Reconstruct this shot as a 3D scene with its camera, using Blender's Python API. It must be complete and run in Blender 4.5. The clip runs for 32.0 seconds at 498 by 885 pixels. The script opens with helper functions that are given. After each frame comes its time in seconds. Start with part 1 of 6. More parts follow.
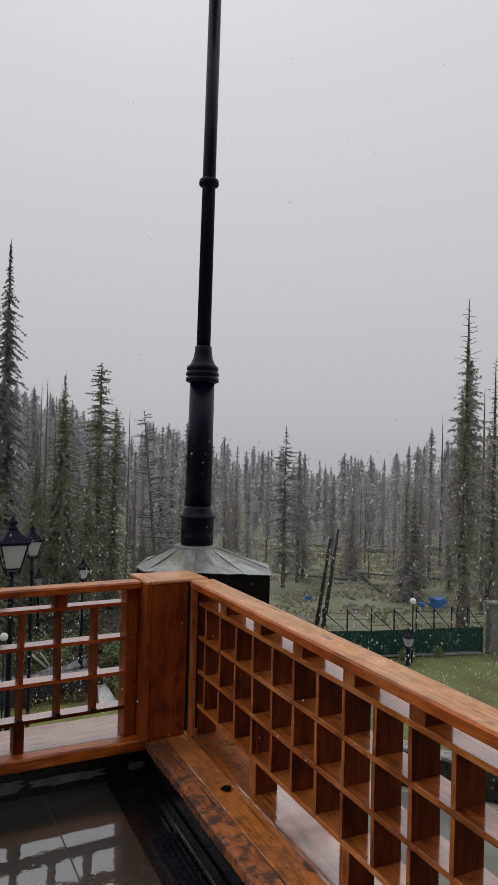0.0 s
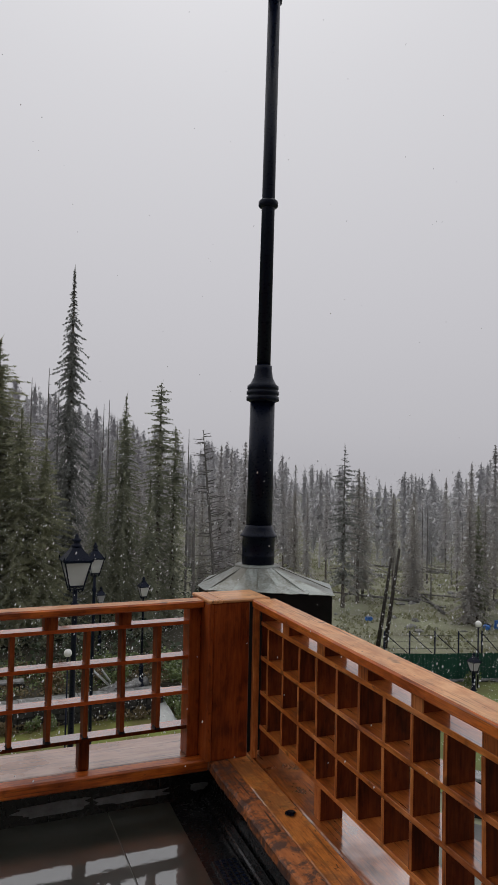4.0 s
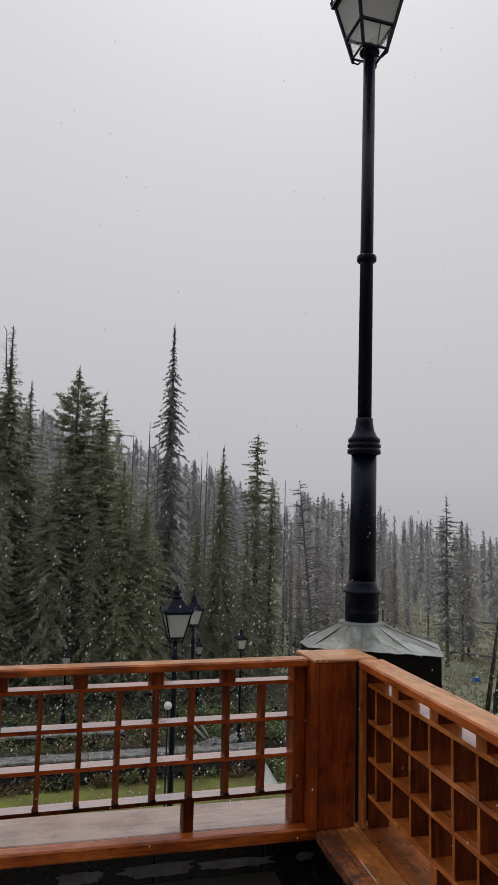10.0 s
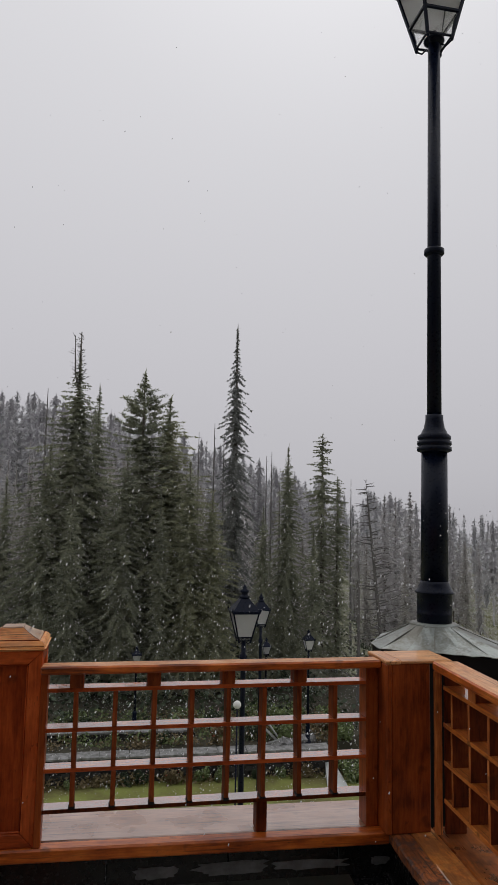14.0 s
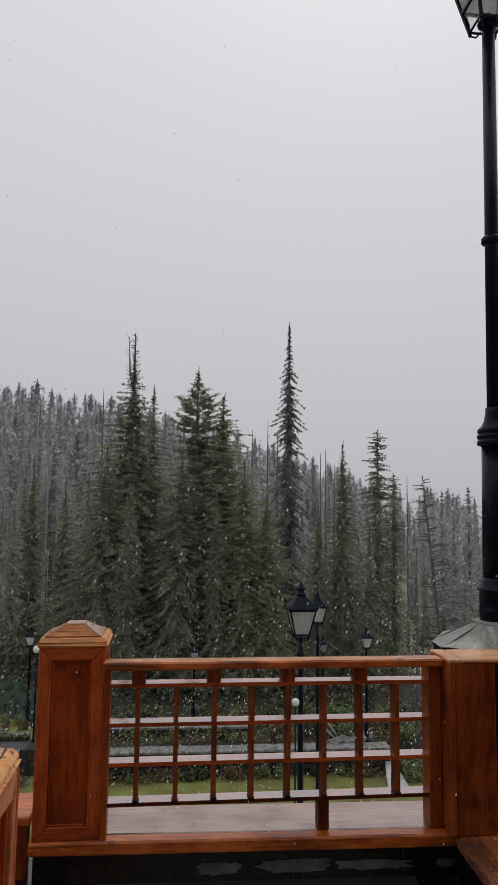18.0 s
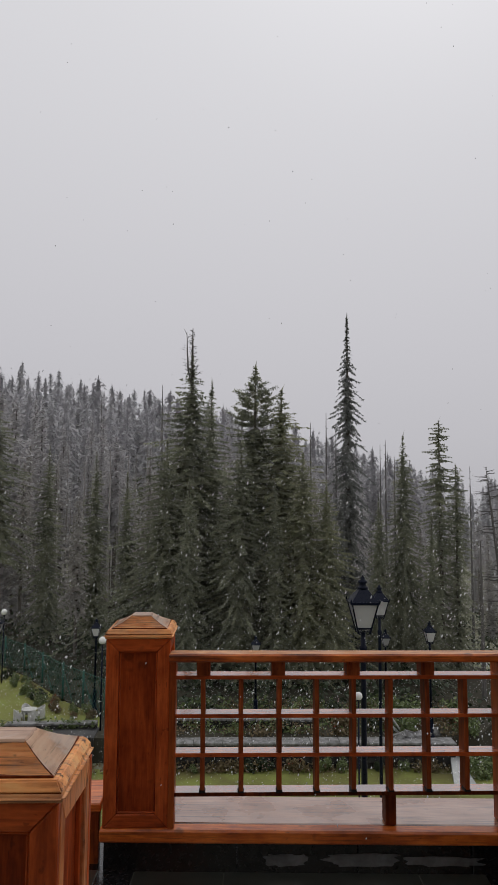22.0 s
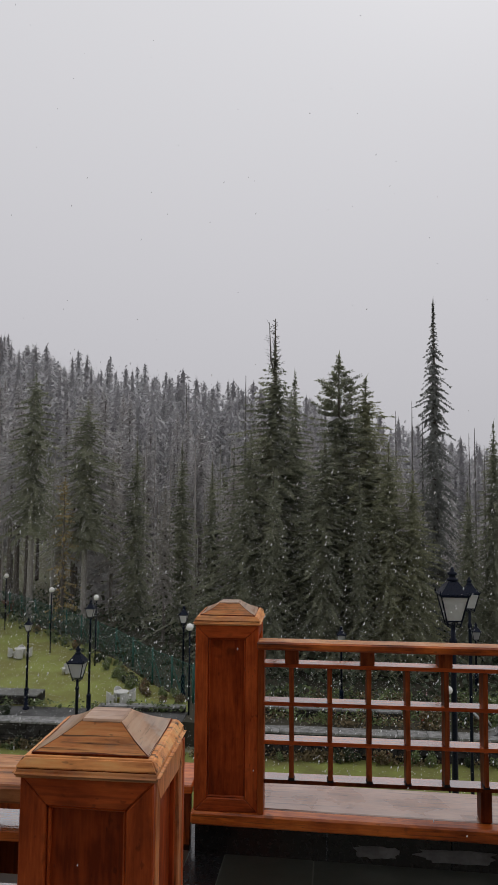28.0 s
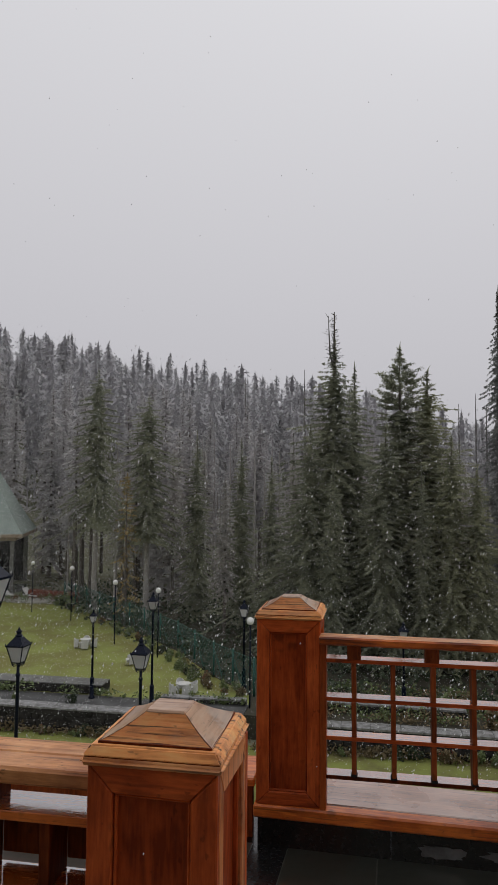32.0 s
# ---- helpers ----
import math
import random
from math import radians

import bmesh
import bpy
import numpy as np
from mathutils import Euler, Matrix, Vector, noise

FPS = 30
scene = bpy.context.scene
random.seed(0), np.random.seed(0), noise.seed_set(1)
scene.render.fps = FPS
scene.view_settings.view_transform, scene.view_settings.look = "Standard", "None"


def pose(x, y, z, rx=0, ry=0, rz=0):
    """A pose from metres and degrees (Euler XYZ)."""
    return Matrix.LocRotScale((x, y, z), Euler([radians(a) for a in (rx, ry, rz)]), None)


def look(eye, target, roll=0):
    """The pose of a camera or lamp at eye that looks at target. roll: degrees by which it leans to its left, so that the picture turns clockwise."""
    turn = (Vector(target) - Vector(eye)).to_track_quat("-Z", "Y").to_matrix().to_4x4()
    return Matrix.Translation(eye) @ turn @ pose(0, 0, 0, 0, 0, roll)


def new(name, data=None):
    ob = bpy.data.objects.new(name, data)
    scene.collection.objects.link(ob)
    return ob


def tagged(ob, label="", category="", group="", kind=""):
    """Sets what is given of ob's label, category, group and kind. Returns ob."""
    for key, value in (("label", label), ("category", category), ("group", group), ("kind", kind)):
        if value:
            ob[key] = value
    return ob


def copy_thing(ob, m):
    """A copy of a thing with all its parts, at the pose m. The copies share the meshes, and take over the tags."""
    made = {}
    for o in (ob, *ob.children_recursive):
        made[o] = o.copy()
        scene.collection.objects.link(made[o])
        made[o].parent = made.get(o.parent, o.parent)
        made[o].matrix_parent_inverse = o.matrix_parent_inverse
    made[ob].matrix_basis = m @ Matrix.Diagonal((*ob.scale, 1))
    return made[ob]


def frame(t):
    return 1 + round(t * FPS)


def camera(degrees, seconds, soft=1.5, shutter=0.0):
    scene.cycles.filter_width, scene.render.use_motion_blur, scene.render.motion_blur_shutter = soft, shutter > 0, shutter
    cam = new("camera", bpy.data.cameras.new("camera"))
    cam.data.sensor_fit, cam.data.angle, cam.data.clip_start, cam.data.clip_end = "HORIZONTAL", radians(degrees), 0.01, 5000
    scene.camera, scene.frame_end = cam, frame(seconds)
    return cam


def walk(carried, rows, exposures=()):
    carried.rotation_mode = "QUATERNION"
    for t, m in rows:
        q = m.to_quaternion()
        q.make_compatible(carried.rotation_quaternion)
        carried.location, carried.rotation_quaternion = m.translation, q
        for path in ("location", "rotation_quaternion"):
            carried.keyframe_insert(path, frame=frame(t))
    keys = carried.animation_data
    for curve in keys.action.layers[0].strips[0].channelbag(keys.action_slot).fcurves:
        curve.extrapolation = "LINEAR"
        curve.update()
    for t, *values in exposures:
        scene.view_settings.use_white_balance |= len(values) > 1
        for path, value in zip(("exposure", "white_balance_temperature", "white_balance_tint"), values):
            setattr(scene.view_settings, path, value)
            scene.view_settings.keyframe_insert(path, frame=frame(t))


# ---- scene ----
# camera: a hand-held pan to the left over the corner of a terrace
cam = camera(39.50, 32.0, soft=1.15)


def gaze(x, y, z, yaw, pitch, roll):
    """A camera pose from a place and the angles of its view in degrees."""
    a, b = radians(yaw), radians(pitch)
    way = Vector((-math.sin(a) * math.cos(b), math.cos(a) * math.cos(b), math.sin(b)))
    eye = Vector((x, y, z))
    return look(eye, eye + way, roll)


PATH = [
    (0.0, gaze(0.000, 0.000, 1.575, -29.10, 0.92, 1.42)),
    (0.5, gaze(-0.001, 0.003, 1.573, -28.62, 1.08, 1.45)),
    (1.0, gaze(-0.003, 0.004, 1.574, -28.15, 1.10, 1.51)),
    (2.0, gaze(-0.008, 0.008, 1.575, -27.11, 1.25, 1.54)),
    (3.0, gaze(-0.010, 0.008, 1.574, -25.88, 1.61, 1.49)),
    (4.0, gaze(-0.013, 0.012, 1.576, -24.28, 2.34, 1.26)),
    (4.5, gaze(-0.017, 0.011, 1.579, -23.55, 2.74, 1.20)),
    (6.5, gaze(-0.027, 0.015, 1.587, -20.74, 4.85, 1.24)),
    (7.0, gaze(-0.029, 0.014, 1.591, -20.12, 5.22, 1.33)),
    (8.0, gaze(-0.035, 0.018, 1.594, -18.81, 6.07, 1.30)),
    (9.0, gaze(-0.039, 0.018, 1.595, -17.45, 6.36, 1.31)),
    (10.0, gaze(-0.046, 0.022, 1.596, -16.28, 6.32, 1.38)),
    (11.0, gaze(-0.049, 0.024, 1.595, -14.87, 6.29, 1.30)),
    (12.0, gaze(-0.053, 0.028, 1.594, -13.41, 6.26, 1.21)),
    (13.0, gaze(-0.058, 0.031, 1.593, -12.16, 6.28, 1.21)),
    (14.0, gaze(-0.060, 0.035, 1.592, -10.95, 6.21, 1.16)),
    (14.5, gaze(-0.063, 0.034, 1.592, -10.34, 6.27, 1.15)),
    (16.5, gaze(-0.067, 0.044, 1.590, -8.23, 6.21, 1.01)),
    (17.0, gaze(-0.067, 0.046, 1.590, -7.68, 6.12, 0.88)),
    (18.0, gaze(-0.070, 0.046, 1.590, -6.53, 5.94, 0.70)),
    (19.0, gaze(-0.073, 0.050, 1.589, -5.47, 5.82, 0.70)),
    (20.0, gaze(-0.076, 0.050, 1.589, -4.23, 5.66, 0.56)),
    (21.0, gaze(-0.078, 0.054, 1.588, -3.02, 5.48, 0.41)),
    (22.0, gaze(-0.082, 0.056, 1.588, -1.73, 5.35, 0.35)),
    (23.0, gaze(-0.085, 0.061, 1.585, -0.51, 5.26, 0.50)),
    (24.0, gaze(-0.088, 0.065, 1.584, 0.56, 4.97, 0.65)),
    (25.0, gaze(-0.090, 0.067, 1.583, 1.68, 4.85, 0.70)),
    (25.5, gaze(-0.092, 0.069, 1.584, 2.29, 4.83, 0.64)),
    (27.5, gaze(-0.096, 0.076, 1.580, 4.59, 4.52, 0.54)),
    (28.0, gaze(-0.096, 0.078, 1.579, 5.16, 4.49, 0.45)),
    (29.0, gaze(-0.099, 0.083, 1.579, 6.52, 4.39, 0.50)),
    (30.0, gaze(-0.099, 0.083, 1.579, 7.76, 4.33, 0.46)),
    (31.0, gaze(-0.101, 0.086, 1.578, 8.93, 4.16, 0.44)),
    (32.0, gaze(-0.102, 0.088, 1.577, 10.05, 4.01, 0.46)),
]
walk(cam, PATH)

# ---- light ----
world = bpy.data.worlds.new("overcast_sky")
scene.world = world
world.use_nodes = True
wn, wl = world.node_tree.nodes, world.node_tree.links
wn.clear()
sky = wn.new("ShaderNodeTexSky")
sky.sky_type = "NISHITA"
sky.sun_disc = False
sky.sun_elevation, sky.sun_rotation = radians(55), radians(20)
sky.dust_density = 4.0
grey = wn.new("ShaderNodeHueSaturation")
grey.inputs["Saturation"].default_value = 0.05
grey.inputs["Value"].default_value = 0.10
split = wn.new("ShaderNodeSeparateXYZ")
ramp = wn.new("ShaderNodeValToRGB")
ramp.color_ramp.elements[0].position, ramp.color_ramp.elements[0].color = 0.0, (0.47, 0.462, 0.494, 1)
ramp.color_ramp.elements[1].position, ramp.color_ramp.elements[1].color = 0.62, (0.69, 0.685, 0.716, 1)
mid = ramp.color_ramp.elements.new(0.22)
mid.color = (0.545, 0.537, 0.573, 1)
cloud = wn.new("ShaderNodeMix")
cloud.data_type = "RGBA"
cloud.inputs["Factor"].default_value = 0.92
coord = wn.new("ShaderNodeTexCoord")
back = wn.new("ShaderNodeBackground")
wout = wn.new("ShaderNodeOutputWorld")
wl.new(coord.outputs["Generated"], split.inputs[0])
wl.new(split.outputs["Z"], ramp.inputs[0])
wl.new(sky.outputs[0], grey.inputs["Color"])
wl.new(grey.outputs[0], cloud.inputs["A"])
wl.new(ramp.outputs[0], cloud.inputs["B"])
wl.new(cloud.outputs["Result"], back.inputs["Color"])
wl.new(back.outputs[0], wout.inputs[0])

sun = new("sun", bpy.data.lights.new("sun", "SUN"))
sun.data.energy, sun.data.angle, sun.data.color = 0.6, radians(40), (1.0, 0.98, 0.95)
sun.matrix_world = look((10, 20, 40), (0, 0, 0))


# ---- materials ----
def material(name, colour, rough=0.6, metal=0.0, dark=None, scale=6.0, stretch=(1, 1, 1), bump=0.2, coat=0.0, spread=0.25,
             coat_rough=0.06, fine=60.0, spec=0.5, film=1.5):
    """A procedural surface: two colours mixed by a broad and a fine noise, with relief."""
    m = bpy.data.materials.new(name)
    m.use_nodes = True
    n, l = m.node_tree.nodes, m.node_tree.links
    b = n["Principled BSDF"]
    tc, mp = n.new("ShaderNodeTexCoord"), n.new("ShaderNodeMapping")
    mp.inputs["Scale"].default_value = stretch
    l.new(tc.outputs["Object"], mp.inputs[0])
    info = n.new("ShaderNodeObjectInfo")
    shift = n.new("ShaderNodeVectorMath")
    shift.operation = "SCALE"
    shift.inputs[0].default_value = (37.0, 11.0, 23.0)
    l.new(info.outputs["Random"], shift.inputs["Scale"])
    l.new(shift.outputs[0], mp.inputs["Location"])
    big, small = n.new("ShaderNodeTexNoise"), n.new("ShaderNodeTexNoise")
    big.inputs["Scale"].default_value, small.inputs["Scale"].default_value = scale, fine
    big.inputs["Detail"].default_value, small.inputs["Detail"].default_value = 5, 3
    l.new(mp.outputs[0], big.inputs[0])
    l.new(mp.outputs[0], small.inputs[0])
    add = n.new("ShaderNodeMath")
    add.operation = "MULTIPLY_ADD"
    add.inputs[1].default_value = 0.35
    l.new(small.outputs[0], add.inputs[0])
    l.new(big.outputs[0], add.inputs[2])
    rp = n.new("ShaderNodeMapRange")
    rp.inputs[1].default_value, rp.inputs[2].default_value = 0.68 - spread, 0.68 + spread
    l.new(add.outputs[0], rp.inputs[0])
    mix = n.new("ShaderNodeMix")
    mix.data_type = "RGBA"
    dark = dark or tuple(c * 0.6 for c in colour)
    mix.inputs["A"].default_value, mix.inputs["B"].default_value = (*dark, 1), (*colour, 1)
    l.new(rp.outputs[0], mix.inputs["Factor"])
    l.new(mix.outputs["Result"], b.inputs["Base Color"])
    rr = n.new("ShaderNodeMapRange")
    rr.inputs[3].default_value, rr.inputs[4].default_value = max(0.02, rough - 0.12), min(1, rough + 0.12)
    l.new(small.outputs[0], rr.inputs[0])
    l.new(rr.outputs[0], b.inputs["Roughness"])
    b.inputs["Metallic"].default_value = metal
    b.inputs["Coat Weight"].default_value = coat
    b.inputs["Coat Roughness"].default_value = coat_rough
    b.inputs["Coat IOR"].default_value = film
    b.inputs["Specular IOR Level"].default_value = spec
    if bump:
        bp = n.new("ShaderNodeBump")
        bp.inputs["Strength"].default_value = bump
        bp.inputs["Distance"].default_value = 0.01
        l.new(add.outputs[0], bp.inputs["Height"])
        l.new(bp.outputs[0], b.inputs["Normal"])
        l.new(bp.outputs[0], b.inputs["Coat Normal"])
    return m


def wood(name, light, mid_tone, dark, axis, wet=0.5, rough=0.42, knots=0.5, worn=0.0, film=1.5, bare_tone=(0.085, 0.055, 0.045), even=0.3, cracks=0.6, gloss=0.3, patchy=5.0):
    """Varnished or weathered timber whose grain runs along one axis of the object."""
    m = bpy.data.materials.new(name)
    m.use_nodes = True
    n, l = m.node_tree.nodes, m.node_tree.links
    b = n["Principled BSDF"]
    tc, mp = n.new("ShaderNodeTexCoord"), n.new("ShaderNodeMapping")
    long = [1.0 if i == axis else 8.0 for i in range(3)]
    mp.inputs["Scale"].default_value = long
    info, shift = n.new("ShaderNodeObjectInfo"), n.new("ShaderNodeVectorMath")
    shift.operation = "SCALE"
    shift.inputs[0].default_value = (37.0, 11.0, 23.0)
    l.new(info.outputs["Random"], shift.inputs["Scale"])
    l.new(tc.outputs["Object"], mp.inputs[0])
    l.new(shift.outputs[0], mp.inputs["Location"])
    grain, blotch, fine, knot = (n.new("ShaderNodeTexNoise") for _ in range(4))
    grain.inputs["Scale"].default_value, grain.inputs["Detail"].default_value, grain.inputs["Distortion"].default_value = 3.4, 7, 1.1
    fine.inputs["Scale"].default_value, fine.inputs["Detail"].default_value = 16.0, 4
    blotch.inputs["Scale"].default_value, blotch.inputs["Detail"].default_value = 4.5, 4
    knot.inputs["Scale"].default_value, knot.inputs["Detail"].default_value = 9.0, 2
    plain = n.new("ShaderNodeVectorMath")
    plain.operation = "ADD"
    l.new(tc.outputs["Object"], plain.inputs[0])
    l.new(shift.outputs[0], plain.inputs[1])
    l.new(mp.outputs[0], grain.inputs[0])
    l.new(mp.outputs[0], fine.inputs[0])
    l.new(plain.outputs[0], blotch.inputs[0])
    l.new(plain.outputs[0], knot.inputs[0])

    def blend(x, y, w):
        o = n.new("ShaderNodeMath")
        o.operation = "MULTIPLY_ADD"
        l.new(x, o.inputs[0])
        o.inputs[1].default_value = w
        l.new(y, o.inputs[2])
        return o.outputs[0]

    mottle, pit = n.new("ShaderNodeTexNoise"), n.new("ShaderNodeTexNoise")
    mottle.inputs["Scale"].default_value, mottle.inputs["Detail"].default_value, mottle.inputs["Roughness"].default_value = 22.0, 6, 0.65
    pit.inputs["Scale"].default_value, pit.inputs["Detail"].default_value = 70.0, 2
    squash = n.new("ShaderNodeMapping")
    squash.inputs["Scale"].default_value = [0.45 if i == axis else 1.0 for i in range(3)]
    l.new(plain.outputs[0], squash.inputs[0])
    l.new(squash.outputs[0], mottle.inputs[0])
    l.new(squash.outputs[0], pit.inputs[0])
    half = n.new("ShaderNodeMath")
    half.operation = "MULTIPLY"
    half.inputs[1].default_value = 0.6
    l.new(grain.outputs[0], half.inputs[0])
    v = blend(fine.outputs[0], half.outputs[0], 0.35)
    v = blend(blotch.outputs[0], v, 0.75)
    v = blend(mottle.outputs[0], v, 0.5)
    lines, comb = n.new("ShaderNodeMapping"), n.new("ShaderNodeTexNoise")
    lines.inputs["Scale"].default_value = [3.0 if i == axis else 150.0 for i in range(3)]
    l.new(plain.outputs[0], lines.inputs[0])
    l.new(lines.outputs[0], comb.inputs[0])
    comb.inputs["Scale"].default_value, comb.inputs["Detail"].default_value = 1.0, 4
    v = blend(comb.outputs[0], v, 0.18)
    rnd = n.new("ShaderNodeMath")
    rnd.operation = "MULTIPLY_ADD"
    l.new(info.outputs["Random"], rnd.inputs[0])
    rnd.inputs[1].default_value = 0.16
    l.new(v, rnd.inputs[2])
    norm = n.new("ShaderNodeMapRange")
    norm.inputs[1].default_value, norm.inputs[2].default_value = 0.98, 1.555
    l.new(rnd.outputs[0], norm.inputs[0])
    ramp_ = n.new("ShaderNodeValToRGB")
    e = ramp_.color_ramp.elements
    e[0].position, e[0].color = 0.08, (*dark, 1)
    e[1].position, e[1].color = 0.92, (*light, 1)
    c = e.new(0.5)
    c.color = (*mid_tone, 1)
    l.new(norm.outputs[0], ramp_.inputs[0])
    spot = n.new("ShaderNodeMapRange")
    spot.inputs[1].default_value, spot.inputs[2].default_value = 0.655, 0.72
    spot.inputs[4].default_value = knots
    l.new(knot.outputs[0], spot.inputs[0])
    mix = n.new("ShaderNodeMix")
    mix.data_type = "RGBA"
    mix.inputs["B"].default_value = (0.025, 0.010, 0.005, 1)
    l.new(ramp_.outputs[0], mix.inputs["A"])
    hole = n.new("ShaderNodeMapRange")
    hole.inputs[1].default_value, hole.inputs[2].default_value, hole.inputs[4].default_value = 0.67, 0.73, 0.8 * knots
    l.new(pit.outputs[0], hole.inputs[0])
    both = n.new("ShaderNodeMath")
    both.operation = "MAXIMUM"
    l.new(spot.outputs[0], both.inputs[0])
    l.new(hole.outputs[0], both.inputs[1])
    l.new(both.outputs[0], mix.inputs["Factor"])
    out = mix.outputs["Result"]
    # drying cracks and nicks along the grain
    thin, split = n.new("ShaderNodeMapping"), n.new("ShaderNodeTexNoise")
    thin.inputs["Scale"].default_value = [2.5 if i == axis else 85.0 for i in range(3)]
    l.new(plain.outputs[0], thin.inputs[0])
    l.new(thin.outputs[0], split.inputs[0])
    split.inputs["Scale"].default_value, split.inputs["Detail"].default_value = 1.0, 3
    sr = n.new("ShaderNodeMapRange")
    sr.inputs[1].default_value, sr.inputs[2].default_value, sr.inputs[4].default_value = 0.59, 0.68, cracks
    l.new(split.outputs[0], sr.inputs[0])
    gash = n.new("ShaderNodeMix")
    gash.data_type = "RGBA"
    gash.inputs["B"].default_value = (0.035, 0.016, 0.009, 1)
    l.new(out, gash.inputs["A"])
    l.new(sr.outputs[0], gash.inputs["Factor"])
    out = gash.outputs["Result"]
    if worn:
        patch = n.new("ShaderNodeTexNoise")
        patch.inputs["Scale"].default_value, patch.inputs["Detail"].default_value = patchy, 8
        patch.inputs["Roughness"].default_value = 0.7
        l.new(plain.outputs[0], patch.inputs[0])
        pr = n.new("ShaderNodeMapRange")
        pr.inputs[1].default_value, pr.inputs[2].default_value, pr.inputs[4].default_value = 0.47, 0.56, worn
        l.new(patch.outputs[0], pr.inputs[0])
        bare = n.new("ShaderNodeMix")
        bare.data_type = "RGBA"
        bare.inputs["B"].default_value = (*bare_tone, 1)
        l.new(out, bare.inputs["A"])
        l.new(pr.outputs[0], bare.inputs["Factor"])
        out = bare.outputs["Result"]
    l.new(out, b.inputs["Base Color"])
    rr = n.new("ShaderNodeMapRange")
    rr.inputs[3].default_value, rr.inputs[4].default_value = rough - 0.12, rough + 0.2
    l.new(blotch.outputs[0], rr.inputs[0])
    l.new(rr.outputs[0], b.inputs["Roughness"])
    wetness = n.new("ShaderNodeMapRange")
    wetness.inputs[1].default_value, wetness.inputs[2].default_value = 0.35, 0.6
    wetness.inputs[3].default_value, wetness.inputs[4].default_value = wet * even, wet
    l.new(blotch.outputs[0], wetness.inputs[0])
    l.new(wetness.outputs[0], b.inputs["Coat Weight"])
    b.inputs["Coat Roughness"].default_value = 0.08
    b.inputs["Coat IOR"].default_value = film
    b.inputs["Specular IOR Level"].default_value = gloss
    bp = n.new("ShaderNodeBump")
    bp.inputs["Strength"].default_value, bp.inputs["Distance"].default_value = 0.25, 0.004
    l.new(v, bp.inputs["Height"])
    l.new(bp.outputs[0], b.inputs["Normal"])
    ripple = n.new("ShaderNodeBump")
    ripple.inputs["Strength"].default_value, ripple.inputs["Distance"].default_value = 0.12, 0.004
    l.new(v, ripple.inputs["Height"])
    l.new(ripple.outputs[0], b.inputs["Coat Normal"])
    return m


RED = ((0.7784, 0.2080, 0.0295), (0.5100, 0.1100, 0.0147), (0.1678, 0.0322, 0.0060))
DEEP = ((0.4440, 0.1000, 0.0195), (0.3000, 0.0615, 0.0135), (0.1320, 0.0255, 0.0068))
PALE = ((0.7820, 0.4140, 0.1898), (0.5980, 0.2587, 0.0943), (0.2875, 0.0920, 0.0299))
WOOD = wood("red_wood", *RED, 0, wet=0.55)
WOOD_Y = wood("red_wood_along_y", *RED, 1, wet=0.55)
WOOD_Z = wood("deep_red_wood_upright", *DEEP, 2, wet=0.12, gloss=0.15, cracks=0.25)
RAIL = wood("pale_rail_wood", *PALE, 0, wet=0.35, rough=0.5, knots=0.75, worn=0.3, bare_tone=(0.36, 0.17, 0.085))
RAIL_Y = wood("pale_rail_wood_along_y", *(tuple(min(0.95, 1.08 * v) for v in c) for c in PALE), 1, wet=0.35, rough=0.5, knots=0.75, worn=0.3, bare_tone=(0.36, 0.17, 0.085))
WETPLANK = wood("soaked_plank", (0.46, 0.24, 0.13), (0.34, 0.16, 0.085), (0.17, 0.085, 0.05), 0, wet=1.0, rough=0.25, knots=0.3, film=2.7, even=0.6)
WETPLANK_Y = wood("soaked_plank_along_y", (0.7200, 0.2640, 0.0600), (0.5040, 0.1500, 0.0288), (0.1920, 0.0540, 0.0120), 1, wet=1.0, rough=0.3, worn=0.35, film=5.0)
DAMP_Y = wood("damp_plank_along_y", (0.9000, 0.4256, 0.1120), (0.7392, 0.2632, 0.0560), (0.3136, 0.0896, 0.0202), 1, wet=0.8, rough=0.35, knots=0.9, worn=0.45, film=2.8)
WORN_Y = wood("worn_plank_along_y", (0.7130, 0.2645, 0.0862), (0.4830, 0.1552, 0.0460), (0.1955, 0.0633, 0.0230), 1, wet=0.4, rough=0.5, knots=0.9, worn=0.9, bare_tone=(0.085, 0.05, 0.04), cracks=0.95, patchy=17.0)
CAPWOOD = wood("weathered_cap_wood", (0.9200, 0.5097, 0.1889), (0.8415, 0.3458, 0.1088), (0.4207, 0.1335, 0.0389), 0, wet=0.2, rough=0.55, worn=0.22, bare_tone=(0.50, 0.34, 0.24), cracks=0.9)
CAPGREY = wood("bleached_cap_wood", (0.93, 0.70, 0.50), (0.86, 0.58, 0.38), (0.50, 0.27, 0.16), 0, wet=0.3, rough=0.45, worn=0.6, bare_tone=(0.84, 0.72, 0.62), cracks=0.6)
CAPTOP = wood("grey_cap_wood", (0.62, 0.42, 0.29), (0.46, 0.28, 0.18), (0.22, 0.11, 0.065), 0, wet=0.5, rough=0.45, worn=0.3, bare_tone=(0.5, 0.42, 0.36), cracks=0.5)
WETBAR = wood("soaked_lattice_bar", *RED, 0, wet=1.0, rough=0.25, knots=0.3, film=6.0, even=0.9)
# dark tone holds the shade inside the lattice cells
SLATWOOD = wood("shaded_slat_wood", (0.235, 0.052, 0.011), (0.130, 0.026, 0.006), (0.05, 0.010, 0.003), 2, wet=0.06, rough=0.55, gloss=0.1, cracks=0.3)
